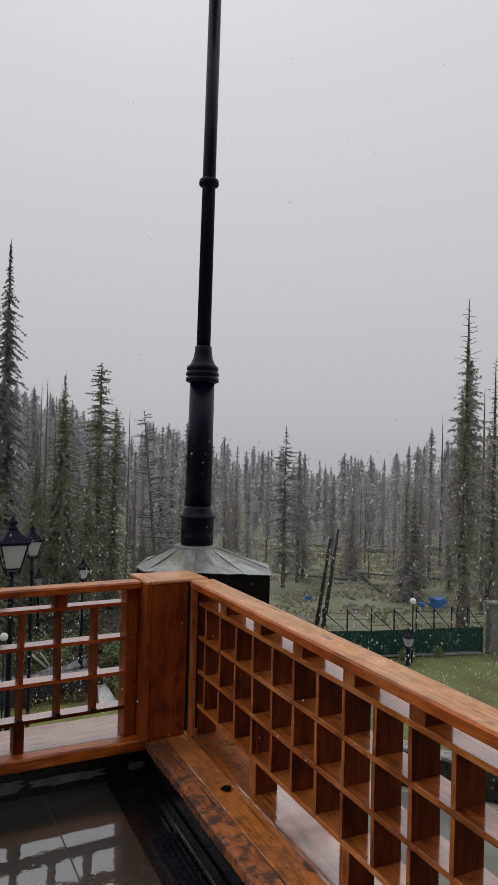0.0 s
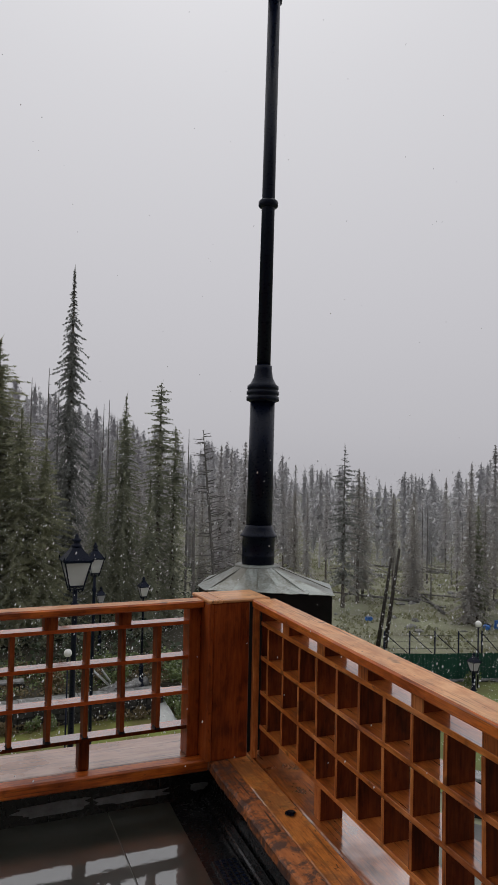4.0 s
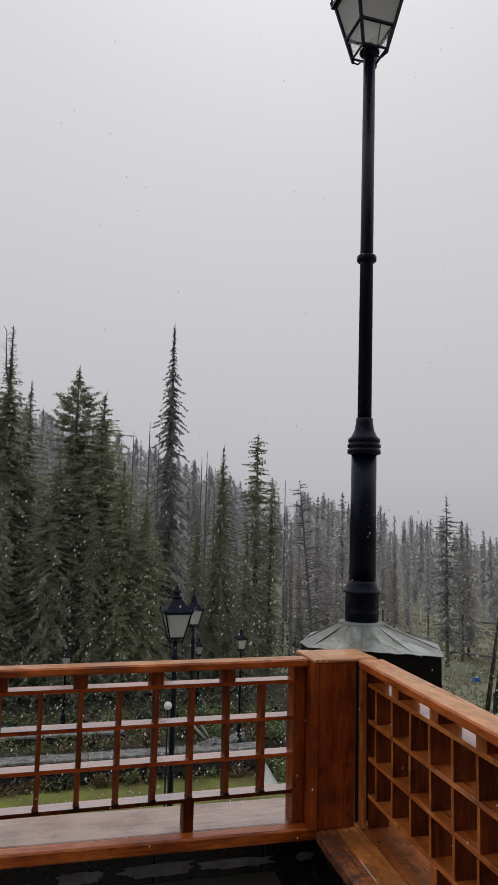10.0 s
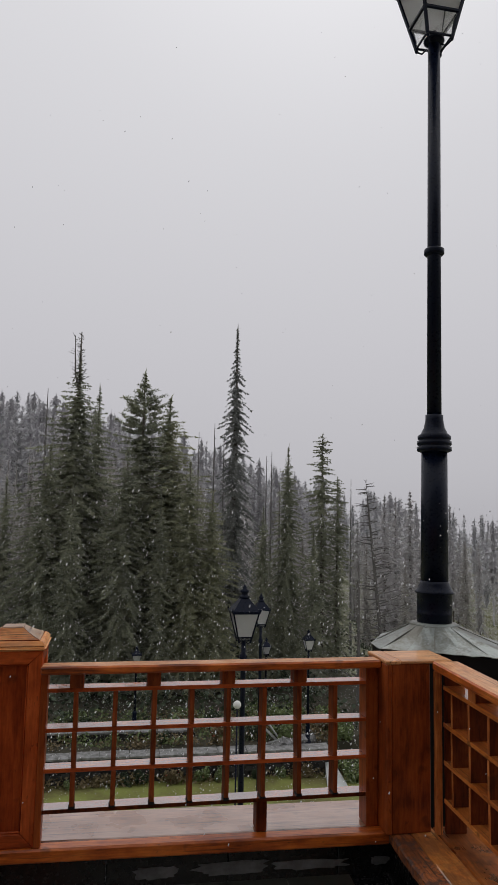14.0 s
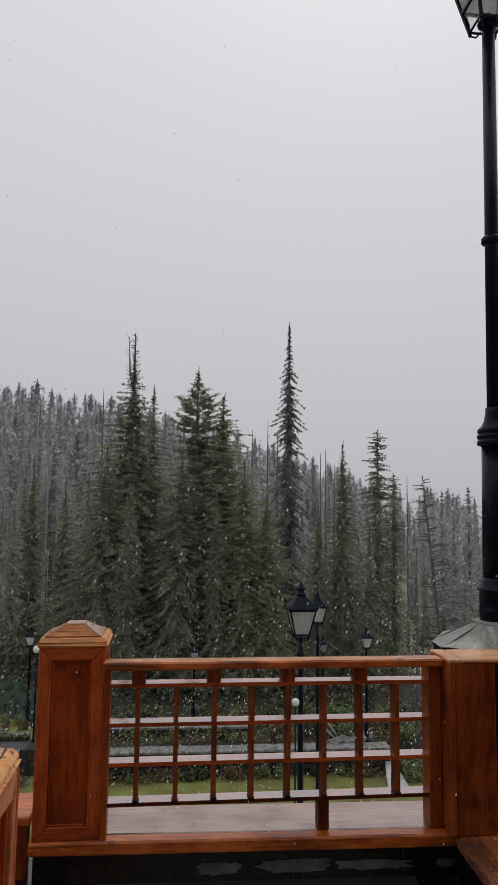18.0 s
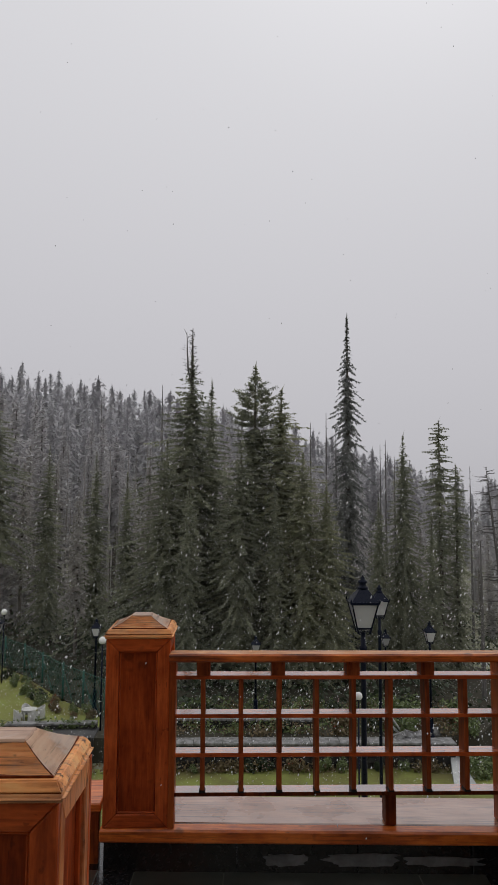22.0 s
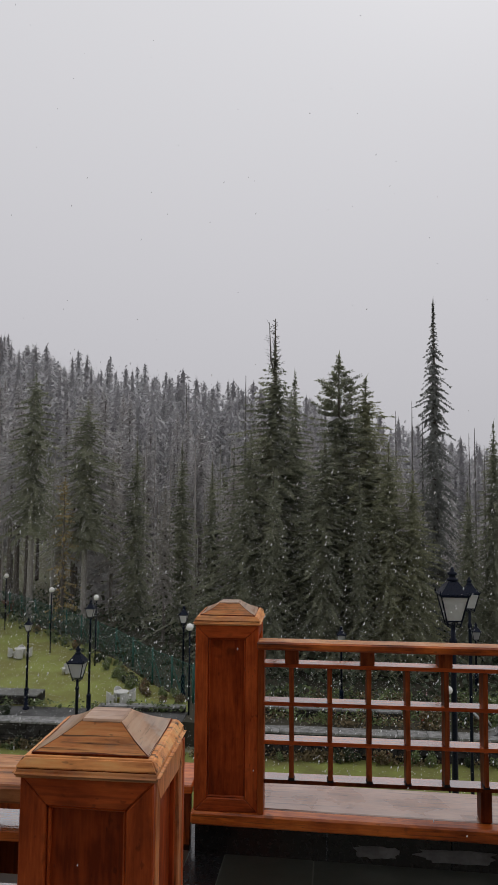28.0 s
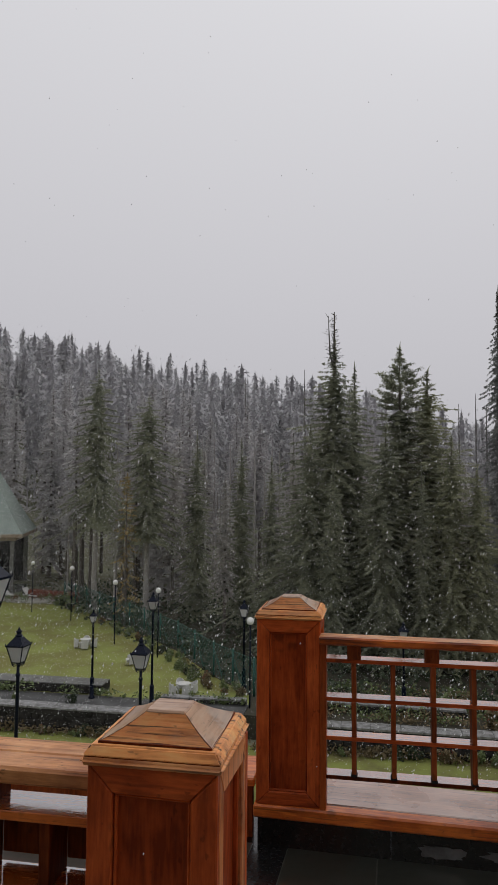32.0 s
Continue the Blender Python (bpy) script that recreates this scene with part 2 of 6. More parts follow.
# lighter front edges: wear, and the light they catch, in one colour
EDGEWOOD = wood("lit_worn_slat_edge", (0.7564, 0.2812, 0.0825), (0.5124, 0.1562, 0.0375), (0.2196, 0.0537, 0.0137), 2, wet=0.2, rough=0.5, gloss=0.2)
WETBAR_Y = wood("soaked_lattice_bar_along_y", (0.9000, 0.3480, 0.0875), (0.6380, 0.1920, 0.0350), (0.2530, 0.0576, 0.0112), 1, wet=0.6, rough=0.4, knots=0.6, film=1.6)
WETTOP_Y = wood("flooded_lattice_bar_along_y", (0.74, 0.24, 0.055), (0.50, 0.135, 0.023), (0.20, 0.042, 0.008), 1, wet=1.0, rough=0.3, knots=0.4, film=4.0, even=0.55)
# lit tone for the far slats' fronts; their sides stay shade-dark
SLATFACE = wood("lit_slat_face_wood", (0.40, 0.098, 0.025), (0.25, 0.056, 0.0145), (0.10, 0.021, 0.0065), 2, wet=0.1, rough=0.5, gloss=0.15, cracks=0.3)
BLEACHED = wood("bleached_stile_wood", (0.78, 0.30, 0.105), (0.56, 0.18, 0.055), (0.22, 0.062, 0.020), 2, wet=0.15, rough=0.55, knots=0.6, worn=0.3, bare_tone=(0.50, 0.27, 0.15), cracks=0.9)
STILE = wood("red_wood_upright", (0.6771, 0.1391, 0.0314), (0.4563, 0.0806, 0.0173), (0.1914, 0.0316, 0.0083), 2, wet=0.15, gloss=0.15, cracks=0.25)
STILE_X = wood("red_wood_frame", (0.6771, 0.1391, 0.0314), (0.4563, 0.0806, 0.0173), (0.1914, 0.0316, 0.0083), 0, wet=0.15, gloss=0.15, cracks=0.25)
POSTWOOD = wood("post_panel_wood", (0.5594, 0.1060, 0.0207), (0.3827, 0.0632, 0.0132), (0.1914, 0.0284, 0.0066), 2, wet=0.12, gloss=0.12, cracks=0.25)
GRANITE = material("black_granite", (0.012, 0.013, 0.014), 0.25, dark=(0.006, 0.006, 0.007), scale=40, bump=0.05, coat=0.35)
TILE = material("wet_floor_tile", (0.040, 0.044, 0.036), 0.35, dark=(0.024, 0.028, 0.022), scale=5, bump=0.10, coat=1.0, coat_rough=0.010, film=2.75, fine=26)
GROUT = material("grey_grout", (0.16, 0.16, 0.14), 0.7, dark=(0.08, 0.08, 0.07), scale=9, bump=0.2, coat=0.5)
BLACK = material("black_paint", (0.0035, 0.007, 0.022), 0.30, dark=(0.0025, 0.005, 0.015), scale=8, bump=0.08, spec=0.18)
ZINC = material("zinc_sheet", (0.30, 0.335, 0.32), 0.40, metal=0.2, dark=(0.12, 0.115, 0.09), scale=4, bump=0.4, spread=0.11)
DULLBLACK = material("dull_black_and_shade", (0.010, 0.010, 0.011), 0.6, dark=(0.004, 0.004, 0.0045), scale=7, bump=0.3, spec=0.2)
# grey that paints the sky's reflection on wet granite
SHEEN = material("painted_sheen", (0.19, 0.20, 0.21), 0.35, dark=(0.07, 0.073, 0.077), scale=9, bump=0)


def milk(name, share, tone):
    """Milky glass: it lets part of the light through and scatters the rest."""
    m = bpy.data.materials.new(name)
    m.use_nodes = True
    n, l = m.node_tree.nodes, m.node_tree.links
    out = n["Material Output"]
    thru, face, mix = n.new("ShaderNodeBsdfTranslucent"), n["Principled BSDF"], n.new("ShaderNodeMixShader")
    thru.inputs[0].default_value = (tone, tone, tone, 1)
    face.inputs["Base Color"].default_value = (tone, tone, tone, 1)
    face.inputs["Roughness"].default_value = 0.3
    mix.inputs[0].default_value = share
    l.new(face.outputs[0], mix.inputs[1])
    l.new(thru.outputs[0], mix.inputs[2])
    l.new(mix.outputs[0], out.inputs[0])
    return m


FROST = milk("frosted_glass", 0.55, 0.85)
CLEAR = milk("clear_glass", 0.85, 0.95)
_n, _l = CLEAR.node_tree.nodes, CLEAR.node_tree.links
_see, _mix = _n.new("ShaderNodeBsdfTransparent"), _n.new("ShaderNodeMixShader")
_mix.inputs[0].default_value = 0.75
_l.new(_n["Mix Shader"].outputs[0], _mix.inputs[1])
_l.new(_see.outputs[0], _mix.inputs[2])
_l.new(_mix.outputs[0], _n["Material Output"].inputs[0])
GRASS = material("grass", (0.225, 0.255, 0.072), 0.9, dark=(0.175, 0.168, 0.055), scale=0.55, fine=14, bump=0.8, spec=0.2, spread=0.11)
# soil colour darkened to hold the shade below the firs
BEDSOIL = material("shaded_planting_bed_soil", (0.075, 0.068, 0.048), 0.95, dark=(0.030, 0.028, 0.021), scale=0.25, fine=5, bump=0.8, spec=0.2)
EARTH = material("forest_floor", (0.27, 0.285, 0.185), 0.95, dark=(0.15, 0.14, 0.105), scale=0.25, fine=5, bump=0.8, spec=0.2)
# darker copy of the grass; shade of wall and terrace is in its colour
LOWGRASS = material("shaded_grass", (0.19, 0.215, 0.055), 0.9, dark=(0.12, 0.11, 0.04), scale=0.8, fine=9, bump=0.8, spec=0.2, spread=0.15)
STONE = material("grey_stone", (0.20, 0.20, 0.19), 0.6, dark=(0.07, 0.07, 0.065), scale=2.5, bump=0.5, coat=0.3)
PAVE = material("wet_paving", (0.26, 0.26, 0.26), 0.5, dark=(0.16, 0.16, 0.16), scale=1.2, bump=0.1, coat=0.8, coat_rough=0.12, film=2.2)
DARKSTONE = material("dark_wall_stone", (0.06, 0.056, 0.052), 0.85, dark=(0.014, 0.014, 0.013), scale=3, bump=0.8, spec=0.2)
COPING = material("wet_coping_stone", (0.31, 0.31, 0.31), 0.5, dark=(0.11, 0.11, 0.105), scale=5, bump=0.4, coat=0.2, spread=0.16)
RAMPSTONE = material("pale_wet_concrete", (0.42, 0.44, 0.43), 0.5, dark=(0.29, 0.30, 0.29), scale=4, bump=0.3, coat=0.2)
LUSH = material("lush_grass", (0.165, 0.205, 0.070), 0.9, dark=(0.115, 0.105, 0.050), scale=0.7, fine=14, bump=0.6, spec=0.2)
SHRUBGREEN = material("light_leaves", (0.20, 0.25, 0.095), 0.6, dark=(0.09, 0.13, 0.045), scale=3, bump=0)
SHRUBDARK = material("dark_leaves", (0.045, 0.065, 0.028), 0.6, dark=(0.018, 0.03, 0.013), scale=3, bump=0)
SHRUBBROWN = material("brown_leaves", (0.20, 0.145, 0.07), 0.7, dark=(0.10, 0.08, 0.042), scale=3, bump=0)
PETAL_W = material("white_petals", (0.75, 0.74, 0.68), 0.7, bump=0)
PETAL_P = material("pink_petals", (0.62, 0.38, 0.40), 0.7, bump=0)
PETAL_R = material("red_petals", (0.45, 0.08, 0.05), 0.7, bump=0)
GREENPAINT = material("green_fence_paint", (0.022, 0.12, 0.095), 0.5, dark=(0.014, 0.075, 0.06), bump=0)
GREENSHEET = material("green_sheet_metal", (0.016, 0.105, 0.068), 0.5, dark=(0.010, 0.065, 0.042), scale=1, bump=0.1)
GREENROOF = material("green_roof_sheet", (0.30, 0.36, 0.32), 0.5, dark=(0.22, 0.27, 0.24), scale=1, bump=0.2)
DARKPAVE = material("dark_wet_paving", (0.10, 0.10, 0.10), 0.6, dark=(0.035, 0.035, 0.035), scale=1.5, fine=14, bump=0.5, spec=0.3)
GREYPOST = material("grey_painted_post", (0.20, 0.20, 0.19), 0.7, scale=2, bump=0.2)
EAVEWOOD = material("beige_eave_board", (0.42, 0.34, 0.25), 0.7, dark=(0.28, 0.21, 0.15), scale=2, bump=0.2)
BRICK = material("red_brick", (0.22, 0.075, 0.045), 0.8, dark=(0.11, 0.04, 0.028), scale=5, bump=0.4)
WICKER = material("white_wicker", (0.66, 0.66, 0.64), 0.6, dark=(0.48, 0.48, 0.46), scale=10, bump=0.3)
GLOBE = material("white_globe", (0.86, 0.86, 0.84), 0.3, dark=(0.8, 0.8, 0.78), bump=0)
BLUETARP = material("blue_tarpaulin", (0.06, 0.22, 0.60), 0.5, dark=(0.035, 0.13, 0.42), scale=3, bump=0.3)
BARK = material("bark", (0.19, 0.17, 0.15), 0.95, dark=(0.09, 0.078, 0.068), scale=2, stretch=(4, 4, 0.6), fine=18, bump=0.6, spec=0.2)
DARKBARK = material("wet_dark_bark", (0.075, 0.066, 0.058), 0.9, dark=(0.03, 0.027, 0.024), scale=2, stretch=(4, 4, 0.6), fine=18, bump=0.6, spec=0.2)
PALEBARK = material("pale_bark", (0.46, 0.44, 0.41), 0.95, dark=(0.24, 0.225, 0.205), scale=2, stretch=(4, 4, 0.6), fine=18, bump=0.5, spec=0.2)
DEADWOOD = material("dead_wood", (0.20, 0.19, 0.18), 0.95, dark=(0.09, 0.085, 0.08), scale=2, stretch=(4, 4, 0.6), bump=0.4, spec=0.2)


def needles(name, light, dark, thru, scale):
    """Foliage whose thin sprays let part of the light through."""
    m = material(name, light, 0.9, dark=dark, scale=scale, fine=scale * 9, bump=0, spec=0.15)
    n, l = m.node_tree.nodes, m.node_tree.links
    face, out = n["Principled BSDF"], n["Material Output"]
    leaf, mix = n.new("ShaderNodeBsdfTranslucent"), n.new("ShaderNodeMixShader")
    l.new(face.inputs["Base Color"].links[0].from_socket, leaf.inputs[0])
    mix.inputs[0].default_value = thru
    l.new(face.outputs[0], mix.inputs[1])
    l.new(leaf.outputs[0], mix.inputs[2])
    l.new(mix.outputs[0], out.inputs[0])
    return m


NEEDLE = needles("fir_needles", (0.43, 0.44, 0.315), (0.205, 0.22, 0.17), 0.5, 0.6)
NEEDLE_BLUE = needles("grey_green_spruce_needles", (0.37, 0.375, 0.35), (0.22, 0.23, 0.225), 0.45, 0.6)
NEEDLE_OLIVE = needles("olive_fir_needles", (0.47, 0.475, 0.315), (0.25, 0.26, 0.185), 0.5, 0.6)
# distance haze is put into these paler needle colours
NEEDLE_EDGE = needles("hazed_dark_fir_needles", (0.53, 0.505, 0.47), (0.40, 0.385, 0.365), 0.55, 0.4)
NEEDLE_MID = needles("hazed_fir_needles", (0.60, 0.58, 0.58), (0.51, 0.495, 0.497), 0.65, 0.3)
NEEDLE_HILL = needles("hazed_hill_fir_needles", (0.53, 0.52, 0.535), (0.48, 0.47, 0.485), 0.7, 0.15)
NEEDLE_FAR = needles("hazed_far_fir_needles", (0.54, 0.535, 0.55), (0.50, 0.495, 0.51), 0.7, 0.1)
SLOPEGRASS = needles("slope_grass", (0.36, 0.37, 0.22), (0.22, 0.215, 0.14), 0.5, 0.5)
NEEDLE_GOLD = material("autumn_leaves", (0.46, 0.35, 0.15), 0.8, dark=(0.27, 0.21, 0.10), scale=0.6, bump=0, spec=0.2)
SNOW = needles("snowflakes", (0.92, 0.92, 0.94), (0.86, 0.86, 0.89), 0.5, 6.0)
PLASTER = material("plaster", (0.45, 0.42, 0.36), 0.8, scale=1, bump=0.1)


# ---- tools ----
def part(name, bm, mat, parent, label=""):
    me = bpy.data.meshes.new(name)
    bm.to_mesh(me)
    bm.free()
    me.materials.append(mat)
    ob = new(name, me)
    ob.parent = parent
    if label:
        ob["label"] = label
    return ob


def thing(name, m, label, category, group="", kind=""):
    ob = new(name)
    ob.matrix_world = m
    ob.empty_display_size = 0.1
    return tagged(ob, label, category, group, kind)


def slab(x0, x1, y0, y1, z0, z1, bev=0.004, bm=None, steps=1):
    """A box with softened edges."""
    bm = bm or bmesh.new()
    vs = [bm.verts.new((x, y, z)) for z in (z0, z1) for y in (y0, y1) for x in (x0, x1)]
    fs = [(0, 2, 3, 1), (4, 5, 7, 6), (0, 1, 5, 4), (2, 6, 7, 3), (0, 4, 6, 2), (1, 3, 7, 5)]
    made = [bm.faces.new([vs[i] for i in f]) for f in fs]
    if bev:
        edges = list({e for f in made for e in f.edges})
        bmesh.ops.bevel(bm, geom=edges, offset=bev, segments=steps, affect="EDGES")
    return bm


def lathe(profile, n=20, bm=None, cx=0.0, cy=0.0):
    """A turned solid from (radius, height) pairs."""
    bm = bm or bmesh.new()
    rings = []
    for r, z in profile:
        rings.append([bm.verts.new((cx + r * math.cos(2 * math.pi * k / n), cy + r * math.sin(2 * math.pi * k / n), z)) for k in range(n)])
    for a, b in zip(rings, rings[1:]):
        for k in range(n):
            f = bm.faces.new((a[k], a[(k + 1) % n], b[(k + 1) % n], b[k]))
            f.smooth = n > 8
    bm.faces.new(rings[0][::-1])
    bm.faces.new(rings[-1])
    return bm


def rod(a, b, ra, rb=None, n=6, bm=None):
    """A tapered round bar from a to b."""
    bm = bm or bmesh.new()
    a, b = Vector(a), Vector(b)
    rb = ra if rb is None else rb
    q = (b - a).to_track_quat("Z", "Y")
    rings = []
    for p, r in ((a, ra), (b, rb)):
        rings.append([bm.verts.new(p + q @ Vector((r * math.cos(2 * math.pi * k / n), r * math.sin(2 * math.pi * k / n), 0))) for k in range(n)])
    for k in range(n):
        f = bm.faces.new((rings[0][k], rings[0][(k + 1) % n], rings[1][(k + 1) % n], rings[1][k]))
        f.smooth = n > 5
    bm.faces.new(rings[0][::-1])
    bm.faces.new(rings[1])
    return bm


def frustum(w0, d0, z0, w1, d1, z1, bm=None):
    bm = bm or bmesh.new()
    lo = [bm.verts.new((sx * w0 / 2, sy * d0 / 2, z0)) for sx, sy in ((-1, -1), (1, -1), (1, 1), (-1, 1))]
    hi = [bm.verts.new((sx * w1 / 2, sy * d1 / 2, z1)) for sx, sy in ((-1, -1), (1, -1), (1, 1), (-1, 1))]
    bm.faces.new(lo[::-1])
    bm.faces.new(hi)
    for k in range(4):
        bm.faces.new((lo[k], lo[(k + 1) % 4], hi[(k + 1) % 4], hi[k]))
    return bm


# ---- the ground ----
EYE = 1.575


def bearing(x, y):
    """Degrees to the left of +y."""
    return math.degrees(math.atan2(-x, y))


def soft(a, b, v):
    u = min(1, max(0, (v - a) / (b - a)))
    return u * u * (3 - 2 * u)


HILL = [(-180, -14), (-60, -13), (-43, -13), (-36, -15.5), (-28, -12), (-21, -9), (-15, -5), (-6, 2), (4, 7.7), (30, 18.8), (60, 20), (120, 5), (180, -14)]


def ground_height(x, y):
    r, b = math.hypot(x, y), bearing(x, y)
    near = -3.9 + (-7.9 + 3.9) * min(1, max(0, (r - 9) / 12))
    far = np.interp(b, [h[0] for h in HILL], [h[1] for h in HILL])
    rough = 0.25 * noise.noise(Vector((x * 0.08, y * 0.08, 0))) * soft(34, 60, r)
    return near + (float(far) - near) * soft(55, 150, r) + rough - 85 * soft(172, 700, r)


bm = bmesh.new()
radii = [0.5, 4, 8, 9, 10, 11, 12, 13, 14, 15, 16, 17, 18, 19, 20, 21, 22, 24, 26, 28, 30, 33, 36, 39, 42, 46, 50, 55, 60, 66, 72, 80, 88, 96, 104, 112,
         120, 128, 136, 144, 150, 160, 180, 220, 300, 500, 900, 1600, 3000]
rings = [[bm.verts.new((-r * math.sin(math.radians(a)), r * math.cos(math.radians(a)), ground_height(-r * math.sin(math.radians(a)), r * math.cos(math.radians(a)))))
          for a in range(0, 360, 3)] for r in radii]
for a, b in zip(rings, rings[1:]):
    for k in range(120):
        bm.faces.new((a[k], b[k], b[(k + 1) % 120], a[(k + 1) % 120])).smooth = True
bm.faces.new(rings[0])
ground = part("ground", bm, EARTH, None)
tagged(ground, "damp forest floor with thin brown grass", "ground", kind="structure")

# ---- terrace ----
building = thing("building_base", pose(0, 0, 0), "plastered lower storey carrying the terrace", "wall", kind="structure")
part("wall", slab(-6, 1.78, -3.2, 3.56, -4.6, -0.10, 0), PLASTER, building)
# unseen wall, built this high to darken the faces turned towards it
back_wall = part("wall_back", slab(-16, 9, -3.6, -3.2, -4.6, 10.5, 0), PLASTER, None)
tagged(back_wall, "unseen plastered wall behind the terrace, raised to shade it", "wall", kind="structure")

floor = part("floor", slab(-6, 1.7, -3.2, 3.56, -0.10, -0.014, 0), GRANITE, None)
tagged(floor, "wet dark stone terrace floor with black borders", "floor", kind="structure")


def shared(name, bm, mat):
    me = bpy.data.meshes.new(name)
    bm.to_mesh(me)
    bm.free()
    me.materials.append(mat)
    return me


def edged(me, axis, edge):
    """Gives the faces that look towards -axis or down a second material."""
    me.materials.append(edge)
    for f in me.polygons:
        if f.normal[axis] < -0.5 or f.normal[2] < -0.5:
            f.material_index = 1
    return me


def place(name, me, parent, m):
    ob = new(name, me)
    ob.parent = parent
    ob.matrix_local = m
    return ob


FM = pose(-0.084, 3.262, 0, 0, 0, -2.1)
T = 0.85


def cut_tile(x0, x1, y0, y1, slant0=0.0, slant1=0.0):
    """A floor tile; slant0 and slant1 move its right side at y0 and y1, where it meets the drain at an angle."""
    bm = bmesh.new()
    for z, e in ((-0.013, 0.0), (-0.0015, 0.0), (0.0, 0.0015)):
        for x, y in ((x0 + e, y0 + e), (x1 + slant0 - e, y0 + e), (x1 + slant1 - e, y1 - e), (x0 + e, y1 - e)):
            bm.verts.new((x, y, z))
    bm.verts.ensure_lookup_table()
    v = bm.verts
    bm.faces.new(v[8:12])
    for q in (0, 4):
        for k in range(4):
            bm.faces.new((v[q + k], v[q + (k + 1) % 4], v[q + 4 + (k + 1) % 4], v[q + 4 + k]))
    return bm


part("grout", slab(-2.3, 1.10, -5.2, -0.004, -0.0138, -0.0035, 0), GROUT, floor, "pale grout between the tiles").matrix_local = FM
for j in range(6):
    y1 = -T * j - 0.002
    y0 = y1 - T + 0.004
    for x0, x1 in ((-0.39, -0.002), (0.002, T - 0.002), (-0.55 - T, -0.554), (-0.55 - 2 * T, -0.554 - T)):
        part("tile", cut_tile(x0, x1, y0, y1), TILE, floor).matrix_local = FM
    part("tile", cut_tile(T + 0.002, 1.143, y0, y1, 0.031 * y0, 0.031 * y1), TILE, floor).matrix_local = FM
part("border", slab(-0.55, -0.394, -5.2, 0.0, -0.0135, 0.0008, 0.001), GRANITE, floor, "black granite border strip").matrix_local = FM

# floor drain beside the kerb
grate = thing("drain_grate", pose(1.10, 2.40, 0, 0, 0, -3.9), "black perforated drain cover in the floor channel", "drain")
part("frame", slab(-0.055, 0.055, -1.6, 0.28, -0.013, -0.004, 0.001), GRANITE, grate)
HOLE = shared("slot", slab(-0.008, 0.008, -0.006, 0.006, -0.004, -0.0015, 0.001), BLACK)
for k in range(48):
    for x in (-0.036, -0.012, 0.012, 0.036):
        place("stud", HOLE, grate, pose(x, 0.26 - 0.02 * k, 0))

# planked kerb along the far side
BZ = 0.189
KM = pose(-0.63, 3.233, 0, 0, 0, -2.06)
kerb = thing("kerb_far", KM, "low black granite kerb capped with rain-soaked varnished planks", "kerb", kind="structure")
for x0, x1 in ((0.015, 0.60), (0.603, 1.13), (1.133, 1.63), (1.633, 1.93)):
    part("fascia", slab(x0, x1, 0.038, 0.26, -0.05, BZ - 0.057, 0.003), GRANITE, kerb)
part("plank", slab(0, 1.868, 0, 0.072, BZ - 0.057, BZ, 0.008), WOOD, kerb)
part("plank", slab(0.01, 2.08, 0.079, 0.37, BZ - 0.042, BZ - 0.001, 0.005), WETPLANK, kerb)
# black strip laid in the gap to stand for its deep shade
part("joint", slab(0.012, 1.86, 0.0705, 0.0805, BZ - 0.03, BZ - 0.0055, 0), DULLBLACK, kerb, "black strip painting the shade in the plank gap")


def blot(w, h, seed, mat, parent, m):
    """A thin irregular patch."""
    rnd = random.Random(seed)
    bm = bmesh.new()
    n = 22
    front, rear = [], []
    for k in range(n):
        a = 6.2832 * k / n
        f = 0.75 + 0.35 * rnd.random()
        x, z = (s / 2 * math.copysign(abs(t) ** 0.6, t) * f for s, t in ((w, math.cos(a)), (h, math.sin(a))))
        front.append(bm.verts.new((x, 0, z)))
        rear.append(bm.verts.new((x, 0.0025, z)))
    mid_f = bm.verts.new((0, 0, 0))
    for k in range(n):
        q = (k + 1) % n
        bm.faces.new((front[k], front[q], mid_f))
        bm.faces.new((front[k], rear[k], rear[q], front[q]))
    bmesh.ops.recalc_face_normals(bm, faces=bm.faces[:])
    o = part("stain", bm, mat, parent, "pale patch painted as a wet reflection")
    o.matrix_local = m
    return o


# pale patches painted on the fascia in place of reflections
for x, z, w, h in ((0.815, 0.052, 0.19, 0.055), (1.15, 0.056, 0.34, 0.06), (1.50, 0.052, 0.37, 0.04), (1.83, 0.052, 0.09, 0.04)):
    blot(w, h, int(x * 100) - 13, SHEEN, kerb, pose(x, 0.035, z))

# the step beyond the far post
step = thing("plank_step", pose(0, 0, 0), "low wooden step clad with dark boards beside the post", "step", kind="structure")
part("plank", slab(-1.9, -0.64, 3.34, 3.62, 0.215, 0.255, 0.006), WOOD, step)
part("riser", slab(-1.9, -0.65, 3.36, 3.40, -0.02, 0.213, 0.004), WOOD_Z, step)

PITCH = 0.1675
rows_z = (0.820, 0.653, 0.486, 0.319)


def jitter(k, size=0.002):
    return size * math.sin(12.9898 * k + 4.1)


# lattice panel along the far side
PX = -0.18
panel = thing("lattice_railing", pose(0, 0, 0), "varnished reddish wooden lattice railing wet with rain on a planked kerb", "railing", "railings")
# faces turned to -y or down get a redder, darker wood than the top
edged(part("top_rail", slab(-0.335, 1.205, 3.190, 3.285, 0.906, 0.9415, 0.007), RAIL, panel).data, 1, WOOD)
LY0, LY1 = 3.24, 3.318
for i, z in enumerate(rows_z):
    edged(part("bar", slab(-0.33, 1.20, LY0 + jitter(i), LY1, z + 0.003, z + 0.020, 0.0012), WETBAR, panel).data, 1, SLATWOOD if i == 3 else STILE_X)
